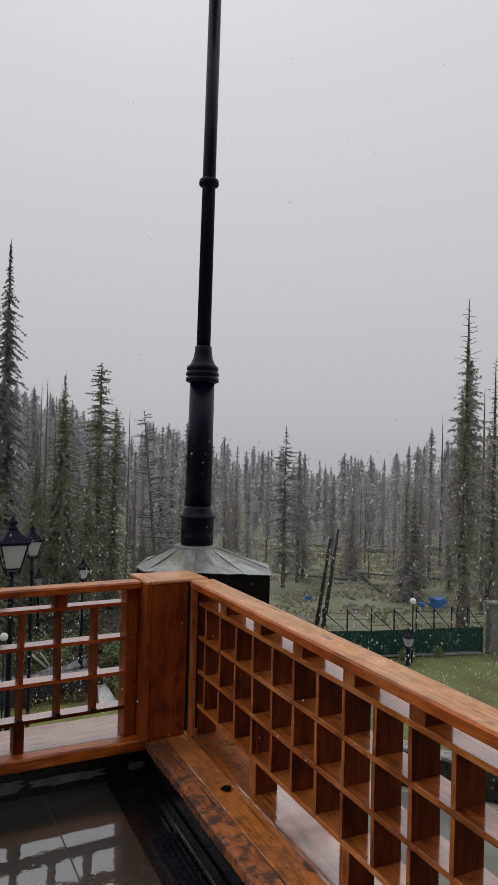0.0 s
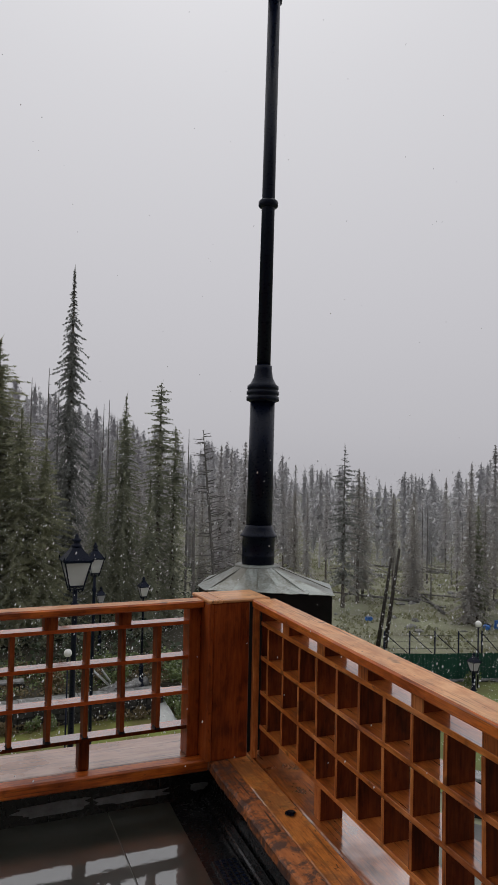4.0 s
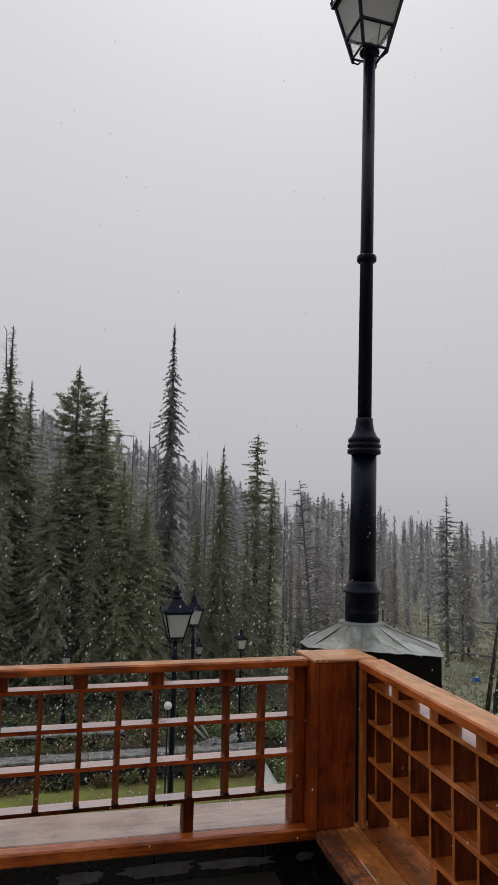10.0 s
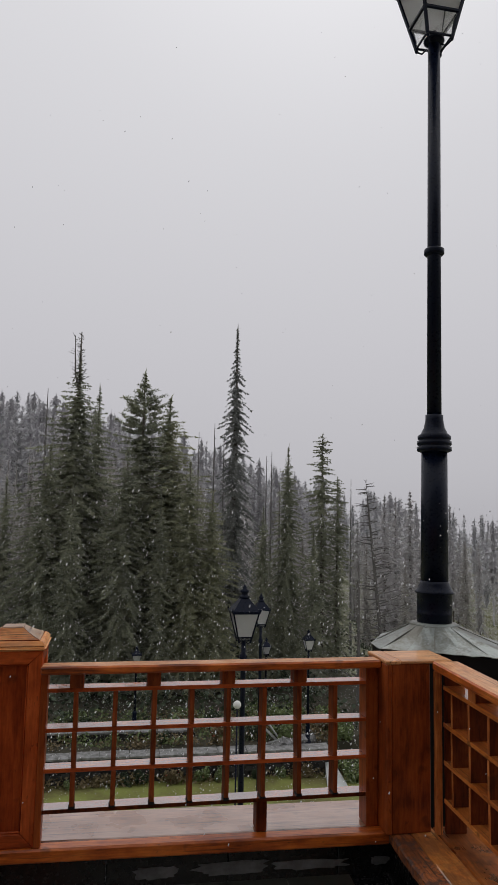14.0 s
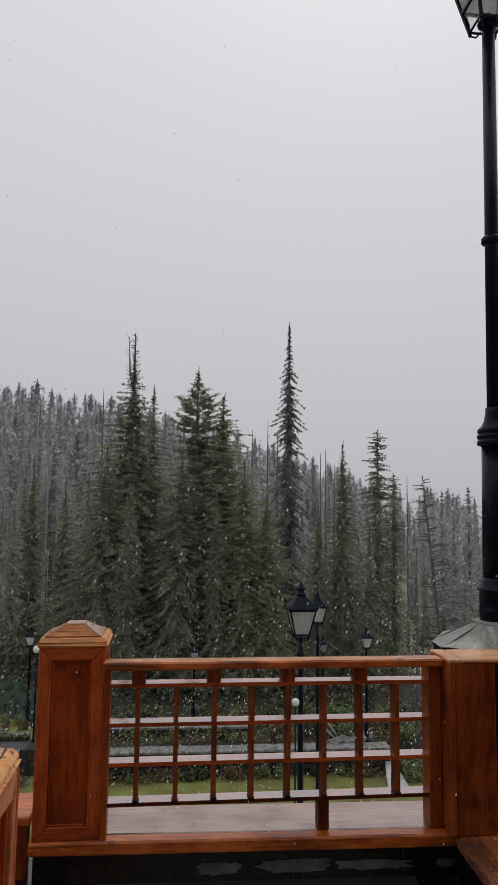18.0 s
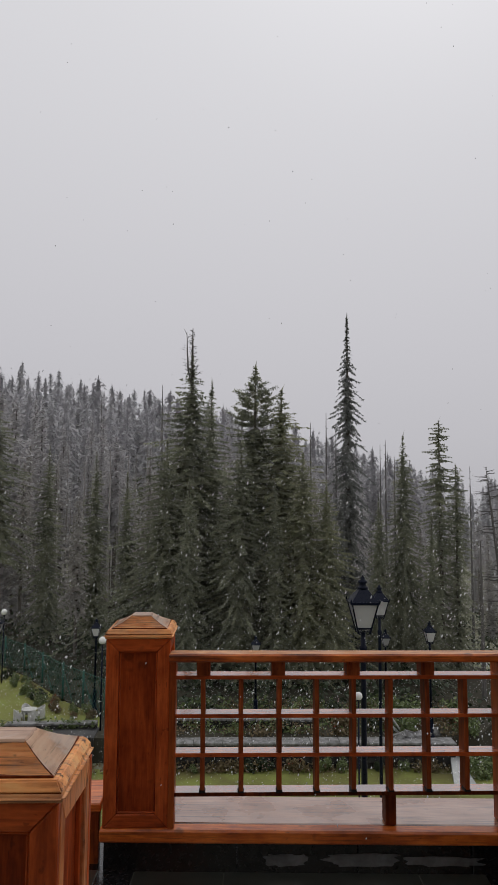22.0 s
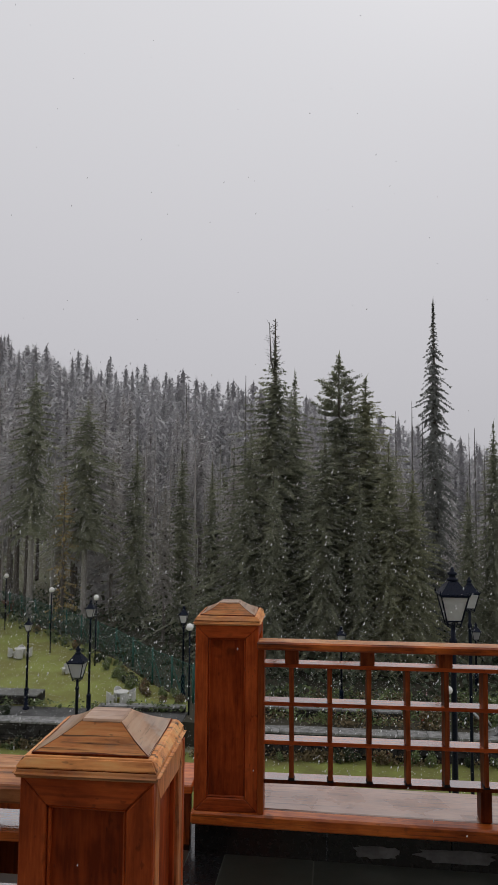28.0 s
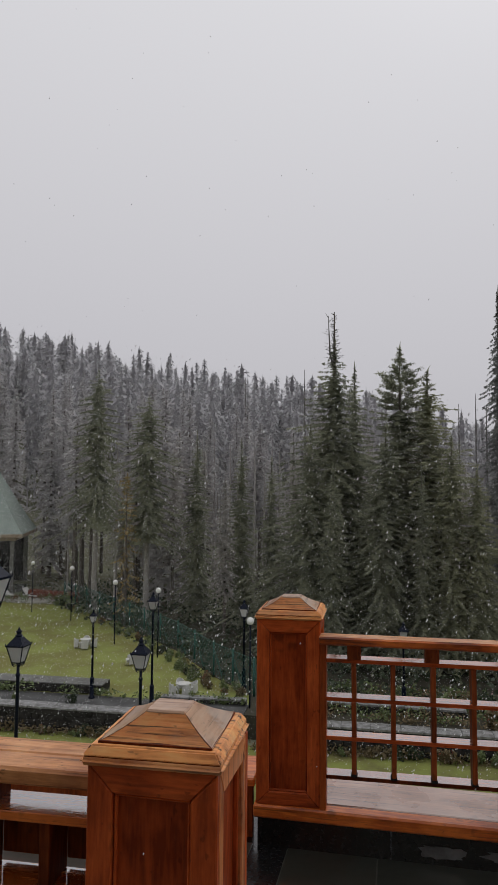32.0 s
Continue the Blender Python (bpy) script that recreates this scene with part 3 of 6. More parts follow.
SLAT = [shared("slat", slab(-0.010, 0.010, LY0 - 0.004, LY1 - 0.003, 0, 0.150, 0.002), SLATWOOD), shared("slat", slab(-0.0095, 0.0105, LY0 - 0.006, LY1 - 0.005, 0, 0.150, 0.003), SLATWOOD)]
FOOT = shared("foot", frustum(0.029, 0.05, 0.0, 0.022, 0.04, 0.011), DULLBLACK)
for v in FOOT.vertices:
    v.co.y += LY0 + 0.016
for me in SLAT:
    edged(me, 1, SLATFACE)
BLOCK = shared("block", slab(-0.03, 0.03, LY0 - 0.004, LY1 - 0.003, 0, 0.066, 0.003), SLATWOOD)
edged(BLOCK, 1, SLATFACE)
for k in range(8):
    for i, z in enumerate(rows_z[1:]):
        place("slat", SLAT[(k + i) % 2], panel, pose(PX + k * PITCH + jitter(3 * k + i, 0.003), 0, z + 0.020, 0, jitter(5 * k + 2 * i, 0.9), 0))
    place("foot", FOOT, panel, pose(PX + k * PITCH + jitter(3 * k + 2, 0.003), 0, rows_z[3] + 0.0195))
    if k % 2 == 0:
        place("block", BLOCK, panel, pose(PX + k * PITCH + jitter(k, 0.003), 0, 0.840))
part("support", slab(PX + 5 * PITCH - 0.026, PX + 5 * PITCH + 0.022, LY0 + 0.012, LY1 + 0.01, BZ, 0.3215, 0.004), SLATWOOD, panel)
part("end_board", slab(1.144, 1.203, LY0 - 0.01, LY1 + 0.01, BZ, 0.905, 0.004), WOOD_Z, panel)
part("end_board", slab(-0.333, -0.305, LY0 - 0.01, LY1 + 0.01, BZ, 0.905, 0.004), WOOD_Z, panel)

# corner post
corner = thing("corner_post", pose(0, 0, 0), "boxed reddish wooden corner post with a flat top board", "post")
part("front_board", slab(1.232, 1.4205, 3.134, 3.16, BZ, 0.9335, 0.004), WOOD_Z, corner)
part("side_board", slab(1.205, 1.2315, 3.13, 3.37, BZ, 0.9335, 0.005), WOOD_Z, corner)
part("core", slab(1.235, 1.44, 3.20, 3.37, BZ, 0.932, 0.003), WOOD_Z, corner)
part("top_board", slab(1.203, 1.275, 3.128, 3.374, 0.934, 0.951, 0.004), RAIL_Y, corner)
part("top_board", slab(1.2765, 1.53, 3.130, 3.374, 0.934, 0.9495, 0.004), RAIL, corner)

# the side towards the right: local x points outward, local y away from the viewer
ANG = 3.9
RM = pose(1.428, 3.13, 0, 0, 0, -ANG)


def rotten(x0, x1, y0, y1, z0, z1, seed):
    """A plank whose outer edge has rotted into notches."""
    rnd = random.Random(seed)
    bm = bmesh.new()
    n = int((y1 - y0) / 0.018)
    rows = []
    bite = 0.0
    for i in range(n + 1):
        bite = max(0.0, 0.8 * bite + rnd.uniform(-0.004, 0.0045)) if rnd.random() < 0.96 else rnd.uniform(0.008, 0.022)
        y = y0 + (y1 - y0) * i / n
        lip = 0.006 + 0.6 * bite
        rows.append([bm.verts.new(p) for p in ((x0 + 0.4 * bite, y, z0), (x0 + bite, y, z1 - lip), (x0 + bite + lip, y, z1 - rnd.uniform(0, 0.002)), (x1 - 0.004, y, z1), (x1, y, z1 - 0.004), (x1, y, z0))])
    for a, b in zip(rows, rows[1:]):
        for k in range(6):
            bm.faces.new((a[k], b[k], b[(k + 1) % 6], a[(k + 1) % 6]))
    bm.faces.new(rows[0])
    bm.faces.new(rows[-1][::-1])
    bmesh.ops.recalc_face_normals(bm, faces=bm.faces[:])
    return bm


kerb_r = thing("kerb_side", RM, "low black granite kerb capped with weathered, rain-soaked planks", "kerb", kind="structure")
for k in range(9):
    part("fascia", slab(-0.165, 0.25, -5.0 + 0.567 * k, -5.0 + 0.567 * k + 0.564, -0.05, BZ - 0.042, 0.003), GRANITE, kerb_r)
part("ledge", slab(-0.215, -0.168, -5.0, 0.02, -0.012, 0.022, 0.006), GRANITE, kerb_r, "low wet stone ledge")
part("plank", rotten(-0.205, -0.108, -5.0, -0.70, BZ - 0.042, BZ, 4), WORN_Y, kerb_r, "plank with a rotten worn edge")
part("plank", rotten(-0.205, -0.108, -0.697, 0.06, BZ - 0.042, BZ, 5), WORN_Y, kerb_r, "plank with a rotten worn edge")
part("plank", slab(-0.105, 0.015, -5.0, 0.06, BZ - 0.042, BZ - 0.001, 0.004), DAMP_Y, kerb_r)
part("plank", slab(0.017, 0.26, -5.0, 0.06, BZ - 0.042, BZ, 0.006), WETPLANK_Y, kerb_r)

panel_r = thing("lattice_railing", RM, "varnished reddish wooden lattice railing with deep square cells", "railing", "railings")
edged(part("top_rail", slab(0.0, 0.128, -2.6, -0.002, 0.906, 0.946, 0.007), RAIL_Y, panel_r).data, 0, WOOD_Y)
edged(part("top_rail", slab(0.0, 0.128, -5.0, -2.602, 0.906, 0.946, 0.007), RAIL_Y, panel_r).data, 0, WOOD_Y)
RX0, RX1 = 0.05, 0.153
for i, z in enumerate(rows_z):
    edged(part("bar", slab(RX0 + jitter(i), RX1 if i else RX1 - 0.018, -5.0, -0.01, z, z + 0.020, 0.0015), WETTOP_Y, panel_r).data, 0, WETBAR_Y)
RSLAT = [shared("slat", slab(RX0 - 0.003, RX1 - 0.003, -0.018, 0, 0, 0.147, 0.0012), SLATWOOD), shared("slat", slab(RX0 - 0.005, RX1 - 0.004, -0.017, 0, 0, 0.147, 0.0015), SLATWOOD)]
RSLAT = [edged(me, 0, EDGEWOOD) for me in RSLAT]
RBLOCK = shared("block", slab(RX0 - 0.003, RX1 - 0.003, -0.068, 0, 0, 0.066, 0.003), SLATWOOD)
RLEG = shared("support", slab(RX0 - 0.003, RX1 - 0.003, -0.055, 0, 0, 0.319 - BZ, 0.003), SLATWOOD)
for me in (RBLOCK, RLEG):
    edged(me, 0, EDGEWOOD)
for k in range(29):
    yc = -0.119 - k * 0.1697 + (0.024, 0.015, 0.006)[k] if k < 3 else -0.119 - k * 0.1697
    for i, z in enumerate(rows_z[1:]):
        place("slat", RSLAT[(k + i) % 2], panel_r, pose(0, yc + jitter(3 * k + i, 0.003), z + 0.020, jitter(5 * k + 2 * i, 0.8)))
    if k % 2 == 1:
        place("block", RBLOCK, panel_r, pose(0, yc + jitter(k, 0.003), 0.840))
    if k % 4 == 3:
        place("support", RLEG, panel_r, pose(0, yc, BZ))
part("end_board", slab(0.052, 0.15, -0.026, -0.006, BZ, 0.905, 0.003), SLATWOOD, panel_r)
part("end_post", slab(0.004, 0.034, -0.032, -0.003, BZ, 0.905, 0.003), EDGEWOOD, panel_r)

leaf = thing("dead_leaf", RM @ pose(-0.035, -0.587, BZ + 0.001, 0, 0, 25), "crumpled black dead leaf on the wet plank", "leaf")
bm = bmesh.new()
rnd = random.Random(8)
ring = [bm.verts.new((0.040 * math.cos(k * 0.698) * rnd.uniform(0.5, 1.1), 0.030 * math.sin(k * 0.698) * rnd.uniform(0.5, 1.1), rnd.uniform(0, 0.012))) for k in range(9)]
mid_v = bm.verts.new((0, 0, 0.004))
for k in range(9):
    bm.faces.new((ring[k], ring[(k + 1) % 9], mid_v))
bmesh.ops.solidify(bm, geom=bm.faces[:], thickness=0.001)
part("blade", bm, BLACK, leaf)


def pyramid_side(w0, z0, w1, z1, swell, mat, parent, m):
    """One of the four slightly sagging sloped boards of a post cap."""
    bm = bmesh.new()
    grid = []
    rnd = random.Random(int(1e4 * (w0 + z0)))
    for i in range(5):
        f = i / 4
        w, z = w0 + (w1 - w0) * f, z0 + (z1 - z0) * f - swell * math.sin(math.pi * f)
        grid.append([bm.verts.new((w * (u - 0.5), -w / 2, z + (rnd.uniform(-0.002, 0.002) if 0 < u < 1 else 0))) for u in (0, 0.25, 0.5, 0.75, 1)])
    for a, b in zip(grid, grid[1:]):
        for k in range(4):
            bm.faces.new((a[k], a[k + 1], b[k + 1], b[k]))
    bmesh.ops.solidify(bm, geom=bm.faces[:], thickness=0.012)
    bmesh.ops.recalc_face_normals(bm, faces=bm.faces[:])
    o = part("cap_slope", bm, mat, parent)
    o.matrix_local = m


def mitred(outline, y0, y1, bev=0.003):
    """A board cut to an outline in x and z, between two depths."""
    bm = bmesh.new()
    front = [bm.verts.new((x, y0, z)) for x, z in outline]
    rear = [bm.verts.new((x, y1, z)) for x, z in outline]
    n = len(outline)
    bm.faces.new(front)
    bm.faces.new(rear[::-1])
    for k in range(n):
        bm.faces.new((front[k], rear[k], rear[(k + 1) % n], front[(k + 1) % n]))
    bmesh.ops.recalc_face_normals(bm, faces=bm.faces[:])
    bmesh.ops.bevel(bm, geom=bm.edges[:], offset=bev, segments=1, affect="EDGES")
    return bm


def rounded(bm):
    """The same mesh, shaded smooth."""
    for f in bm.faces:
        f.smooth = True
    return bm


def newel(m, z0, label, bleached=-1, askew=None):
    """A panelled square post with mitred frames and a pyramid cap; its origin is the middle of its foot."""
    p = thing("newel_post", m, label, "post", "panelled posts")
    w, top = 0.285, 1.000
    h = w / 2
    part("core", slab(-h + 0.02, h - 0.02, -h + 0.02, h - 0.02, z0, top, 0.003), POSTWOOD, p)
    b = 0.058
    for a in range(4):
        r = pose(0, 0, 0, 0, 0, 90 * a)
        y0, y1 = -h, -h + 0.0205
        g = 0.0008
        e0, e1 = (-h, h) if a % 2 == 0 else (-h + 0.0215, h - 0.0215)
        boards = (
            ("stile", STILE, [(e0, z0), (-h + b - g, z0 + b), (-h + b - g, top - b), (e0, top)]),
            ("stile", STILE, [(e1, z0), (e1, top), (h - b + g, top - b), (h - b + g, z0 + b)]),
            ("frame_rail", STILE_X, [(e0 + 0.001, top), (-h + b, top - b + g), (h - b, top - b + g), (e1 - 0.001, top)]),
            ("frame_rail", STILE_X, [(e0 + 0.001, z0), (e1 - 0.001, z0), (h - b, z0 + b - g), (-h + b, z0 + b - g)]),
        )
        for name, mat, outline in boards:
            part(name, mitred(outline, y0, y1), BLEACHED if a == bleached else mat, p).matrix_local = r
        q = 0.007
        for x0 in (-h + b, h - b - q):
            part("moulding", slab(x0, x0 + q, y0 + 0.008, y1 + 0.0015, z0 + b + q, top - b - q, 0.003), STILE, p).matrix_local = r
        for zz in (z0 + b, top - b - q):
            part("moulding", slab(-h + b, h - b, y0 + 0.008, y1 + 0.0015, zz, zz + q, 0.003), STILE_X, p).matrix_local = r
    ledge = frustum(w + 0.016, w + 0.016, top + 0.019, w - 0.012, w - 0.012, top + 0.039)
    bmesh.ops.bevel(ledge, geom=ledge.edges[:], offset=0.003, segments=2, affect="EDGES")
    cap = part("cap", ledge, CAPWOOD, p, "weathered pyramid cap")
    if askew:
        cap.matrix_local = askew
    part("cap_groove", slab(-h - 0.004, h + 0.004, -h - 0.004, h + 0.004, top + 0.014, top + 0.021, 0), SLATWOOD, cap)
    part("cap_bead", rounded(slab(-h - 0.013, h + 0.013, -h - 0.013, h + 0.013, top, top + 0.017, 0.0078, None, 3)), CAPWOOD, cap)
    part("cap_gap", slab(-h + 0.018, h - 0.018, -h + 0.018, h - 0.018, top + 0.036, top + 0.0435, 0), SLATWOOD, cap)
    part("cap_core", frustum(w - 0.07, w - 0.07, top + 0.041, 0.070, 0.070, top + 0.078), SLATWOOD, cap)
    for a in range(4):
        pyramid_side(w - 0.036 + 0.005 * math.sin(3.1 * a), top + 0.041, 0.086, top + 0.086, 0.004, CAPWOOD if a % 2 == 0 else CAPGREY, cap, pose(0, 0, 0.0015 * (a % 2), 0, 0, 90 * a + 0.8 * math.sin(2.3 * a)))
    part("cap_top", slab(-0.046, 0.046, -0.046, 0.046, top + 0.076, top + 0.0895, 0.004), CAPTOP, cap)
    return p


newel(pose(-0.475, 3.385, 0), BZ, "panelled reddish wooden post with a pyramid cap on the kerb")
newel(pose(-0.549, 1.655, 0, 0, 0, -2.5), -0.014, "weathered panelled wooden post with a split, worn pyramid cap", 1, pose(-0.006, 0, 0, 0, 0, 2.5))

# railing that runs off behind the near post
side = thing("lattice_railing", pose(0, 0, 0), "reddish wooden lattice railing with a broad two-board top rail", "railing", "railings")
part("top_rail", slab(-3.5, -0.70, 1.595, 1.690, 0.906, 0.946, 0.007), RAIL, side)
part("top_rail", slab(-3.5, -0.70, 1.693, 1.782, 0.906, 0.9445, 0.006), RAIL, side)
for i, z in enumerate(rows_z):
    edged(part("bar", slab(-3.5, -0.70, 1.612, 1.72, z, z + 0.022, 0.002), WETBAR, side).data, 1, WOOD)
SSLAT = shared("slat", slab(-0.013, 0.013, 1.617, 1.717, 0, 0.147, 0.002), SLATWOOD)
# dark boards added behind the cells, standing for the darkness beyond
DARKBACK = shared("slat", slab(-0.074, 0.074, 1.722, 1.742, 0.034, 0.162, 0.002), SLATWOOD)
SBLOCK = shared("block", slab(-0.03, 0.03, 1.617, 1.717, 0, 0.066, 0.003), SLATWOOD)
for k in range(16):
    for z in rows_z[1:]:
        place("slat", SSLAT, side, pose(-0.838 - k * PITCH, 0, z + 0.022))
        place("slat", DARKBACK, side, pose(-0.838 - (k - 0.5) * PITCH, 0, z + 0.006))
    if k % 2 == 1:
        place("block", SBLOCK, side, pose(-0.838 - k * PITCH, 0, 0.840))
    if k % 4 == 1:
        part("support", slab(-0.838 - k * PITCH - 0.03, -0.838 - k * PITCH + 0.03, 1.617, 1.717, BZ, 0.319, 0.003), WOOD_Z, side)
kerb_s = thing("kerb_near", pose(0, 0, 0), "low granite kerb with plank top under the near railing", "kerb", kind="structure")
part("fascia", slab(-3.5, -0.70, 1.56, 1.80, -0.05, BZ - 0.042, 0.003), GRANITE, kerb_s)
part("plank", slab(-3.5, -0.70, 1.52, 1.84, BZ - 0.042, BZ, 0.006), WETPLANK, kerb_s)


# ---- street lamps ----
def lantern(lamp, z0, low=0.36, size=1.0):
    """A four-sided tapered lantern that stands on z0."""
    wb, wt, h = 0.195 * size, 0.41 * size, 0.44
    c = [(-1, -1), (1, -1), (1, 1), (-1, 1)]
    wm, zm = wb + (wt - wb) * low, z0 + low * h
    bm = frustum(wt + 0.05, wt + 0.05, z0 + h, wt + 0.05, wt + 0.05, z0 + h + 0.03)
    frustum(wt + 0.02, wt + 0.02, z0 + h + 0.03, 0.24, 0.24, z0 + h + 0.15, bm)
    frustum(0.24, 0.24, z0 + h + 0.15, 0.14, 0.14, z0 + h + 0.22, bm)
    parent = part("lantern", bm, BLACK, lamp)
    for sx, sy in c:
        bm = rod((sx * wb / 2, sy * wb / 2, z0 - 0.012), (sx * wt / 2, sy * wt / 2, z0 + h), 0.013, n=5)
        lathe([(0.006, z0 - 0.035), (0.014, z0 - 0.02), (0.006, z0 - 0.008)], 6, bm, sx * wb / 2, sy * wb / 2)
        part("corner_bar", bm, BLACK, parent)
    for w, z, r in ((wb, z0, 0.009), (wm, zm, 0.013), (wt, z0 + h, 0.015)):
        bm = bmesh.new()
        for k in range(4):
            a, b = c[k], c[(k + 1) % 4]
            rod((a[0] * w / 2, a[1] * w / 2, z), (b[0] * w / 2, b[1] * w / 2, z), r, bm=bm, n=5)
        part("frame_ring", bm, BLACK, parent)
    for k in range(4):
        a, b = c[k], c[(k + 1) % 4]
        bm = bmesh.new()
        lo, hi = wm / 2 - 0.004, wt / 2 - 0.004
        bm.faces.new([bm.verts.new(v) for v in ((a[0] * lo, a[1] * lo, zm), (b[0] * lo, b[1] * lo, zm), (b[0] * hi, b[1] * hi, z0 + h), (a[0] * hi, a[1] * hi, z0 + h))])
        bmesh.ops.solidify(bm, geom=bm.faces[:], thickness=0.005)
        part("pane", bm, FROST, parent)
        bm = bmesh.new()
        lo, hi = wb / 2 - 0.004, wm / 2 - 0.004
        bm.faces.new([bm.verts.new(v) for v in ((a[0] * lo, a[1] * lo, z0), (b[0] * lo, b[1] * lo, z0), (b[0] * hi, b[1] * hi, zm), (a[0] * hi, a[1] * hi, zm))])
        bmesh.ops.solidify(bm, geom=bm.faces[:], thickness=0.005)
        part("pane", bm, CLEAR, parent)
    for sx, sy in c:
        bm = bmesh.new()
        pts = [(0.035, -0.03), (0.06, -0.055), (0.085, -0.03), (0.092, 0.06), (0.105, 0.13)]
        for p, q in zip(pts, pts[1:]):
            rod((sx * p[0], sy * p[0], z0 + p[1]), (sx * q[0], sy * q[0], z0 + q[1]), 0.006, bm=bm, n=5)
        part("bracket", bm, BLACK, parent)
    for sx, sy in c:
        part("spike", lathe([(0.010, z0 + h + 0.02), (0.016, z0 + h + 0.04), (0.003, z0 + h + 0.085)], 6, None, sx * (wt / 2 + 0.02), sy * (wt / 2 + 0.02)), BLACK, parent)
    part("finial", lathe([(0.085, z0 + h + 0.22), (0.09, z0 + h + 0.25), (0.06, z0 + h + 0.265), (0.05, z0 + h + 0.30), (0.075, z0 + h + 0.32), (0.075, z0 + h + 0.345), (0.035, z0 + h + 0.365), (0.035, z0 + h + 0.39), (0.004, z0 + h + 0.44)], 12), BLACK, parent)


def slim_lamp(label):
    """A slim lamp post whose origin is its foot; the lantern stands at 3.5 m and ends at 4.35 m."""
    p = thing("street_lamp", pose(0, 0, 0), label, "street lamp", "lamps in the garden")
    part("foot", lathe([(0.14, 0), (0.14, 0.05), (0.09, 0.10), (0.085, 0.75), (0.10, 0.78), (0.06, 0.86)], 14), BLACK, p)
    part("pole", lathe([(0.05, 0.86), (0.042, 3.25), (0.06, 3.27), (0.06, 3.30), (0.036, 3.32), (0.036, 3.5)], 12), BLACK, p)
    lantern(p, 3.47, 0.12)
    return p


lamp0 = slim_lamp("black cast-iron garden lamp post with a frosted lantern")


def set_lamp(x, y, ztop, size=1.0):
    """A garden lamp whose finial ends at ztop; its foot stands on the ground, so its height suits the slope."""
    g = stand(x, y)
    ob = copy_thing(lamp0, pose(x, y, g))
    k = (ztop - g) / 4.35
    for o in ob.children:
        if o.name.startswith(("foot",)):
            o.scale.z = 1.0
        elif o.name.startswith("pole"):
            reach = (ztop - g - 0.86 - 0.85 * size) / 2.64
            o.location.z, o.scale.z = 0.86 - 0.86 * reach, reach
        else:
            o.location.z = ztop - g - 4.35 * size
            o.scale = (size, size, size)
    return ob


# the tall lamp beyond the corner
tall = thing("tall_street_lamp", pose(1.921, 4.135, 0, 0, 0.5, 0), "tall black street lamp on a zinc-roofed pillar beyond the corner", "street lamp")
part("base", lathe([(0.106, 0.94), (0.106, 1.02), (0.108, 1.025), (0.108, 1.03), (0.106, 1.035), (0.106, 1.148), (0.120, 1.150), (0.121, 1.158), (0.112, 1.166), (0.090, 1.205), (0.086, 1.225)], 28), BLACK, tall)
part("lower_tube", lathe([(0.085, 1.225), (0.081, 2.03)], 24), BLACK, tall)
part("collar", lathe([(0.085, 2.03), (0.108, 2.04), (0.108, 2.065), (0.094, 2.07), (0.108, 2.08), (0.108, 2.10), (0.094, 2.105), (0.104, 2.115), (0.104, 2.135), (0.085, 2.15), (0.065, 2.19), (0.056, 2.24), (0.056, 2.27), (0.046, 2.275)], 24), BLACK, tall)
part("upper_tube", lathe([(0.046, 2.25), (0.041, 4.84)], 20), BLACK, tall)
part("ring", lathe([(0.045, 3.33), (0.060, 3.337), (0.066, 3.345), (0.066, 3.37), (0.060, 3.378), (0.045, 3.385)], 20), BLACK, tall)
part("lamp_neck", lathe([(0.041, 4.82), (0.07, 4.845), (0.07, 4.86), (0.02, 4.865), (0.02, 4.92)], 16), BLACK, tall)
lantern(tall, 4.845, 0.36, 0.9)

pillar = thing("lamp_pillar", pose(0, 0, 0), "black pillar with a dented, seamed zinc roof", "pillar")
RIM = [Vector(p) for p in ((1.508, 3.970), (2.180, 3.585), (2.38, 3.98), (2.17, 4.55), (1.74, 4.52), (1.52, 4.16))]
PEAK = Vector((1.925, 4.135))
bm = bmesh.new()
lo = [bm.verts.new((*PEAK.lerp(p, 0.97), -4.8)) for p in RIM]
hi = [bm.verts.new((*PEAK.lerp(p, 0.97), 0.836)) for p in RIM]
bm.faces.new(hi)
for k in range(6):
    bm.faces.new((lo[k], lo[(k + 1) % 6], hi[(k + 1) % 6], hi[k]))
part("shaft", bm, DULLBLACK, pillar)
count = 0
for k, n in enumerate((5, 2, 4, 3, 3, 1)):
    for j in range(n):
        rnd = random.Random(count)
        count += 1
        e0, e1 = (RIM[k].lerp(RIM[(k + 1) % 6], (j + q) / n) for q in (0, 1))
        bm = bmesh.new()
        grid = []
        for i in range(5):
            f = i / 4
            row = []
            for u in (0, 0.33, 0.67, 1):
                e = e0.lerp(e1, u) - PEAK
                p = PEAK + e.normalized() * 0.125 * (1 - f) + e * f
                z = 0.968 - 0.124 * f - 0.010 * math.sin(math.pi * f)
                z += rnd.uniform(-0.004, 0.004) if 0 < i and u not in (0, 1) else 0
                row.append(bm.verts.new((p.x, p.y, z)))
            grid.append(row)
        for a, b in zip(grid, grid[1:]):
            for q in range(3):
                bm.faces.new((a[q], b[q], b[q + 1], a[q + 1]))
        bmesh.ops.recalc_face_normals(bm, faces=bm.faces[:])
        bmesh.ops.solidify(bm, geom=bm.faces[:], thickness=0.004)
        part("roof_sheet", bm, ZINC, pillar)
        if count % 2:
            d = e0 - PEAK
            q = PEAK + d.normalized() * 0.13
            part("seam", rod((q.x, q.y, 0.966), (*(PEAK + d * 0.97), 0.848), 0.0035, 0.0035, 5), ZINC, pillar)
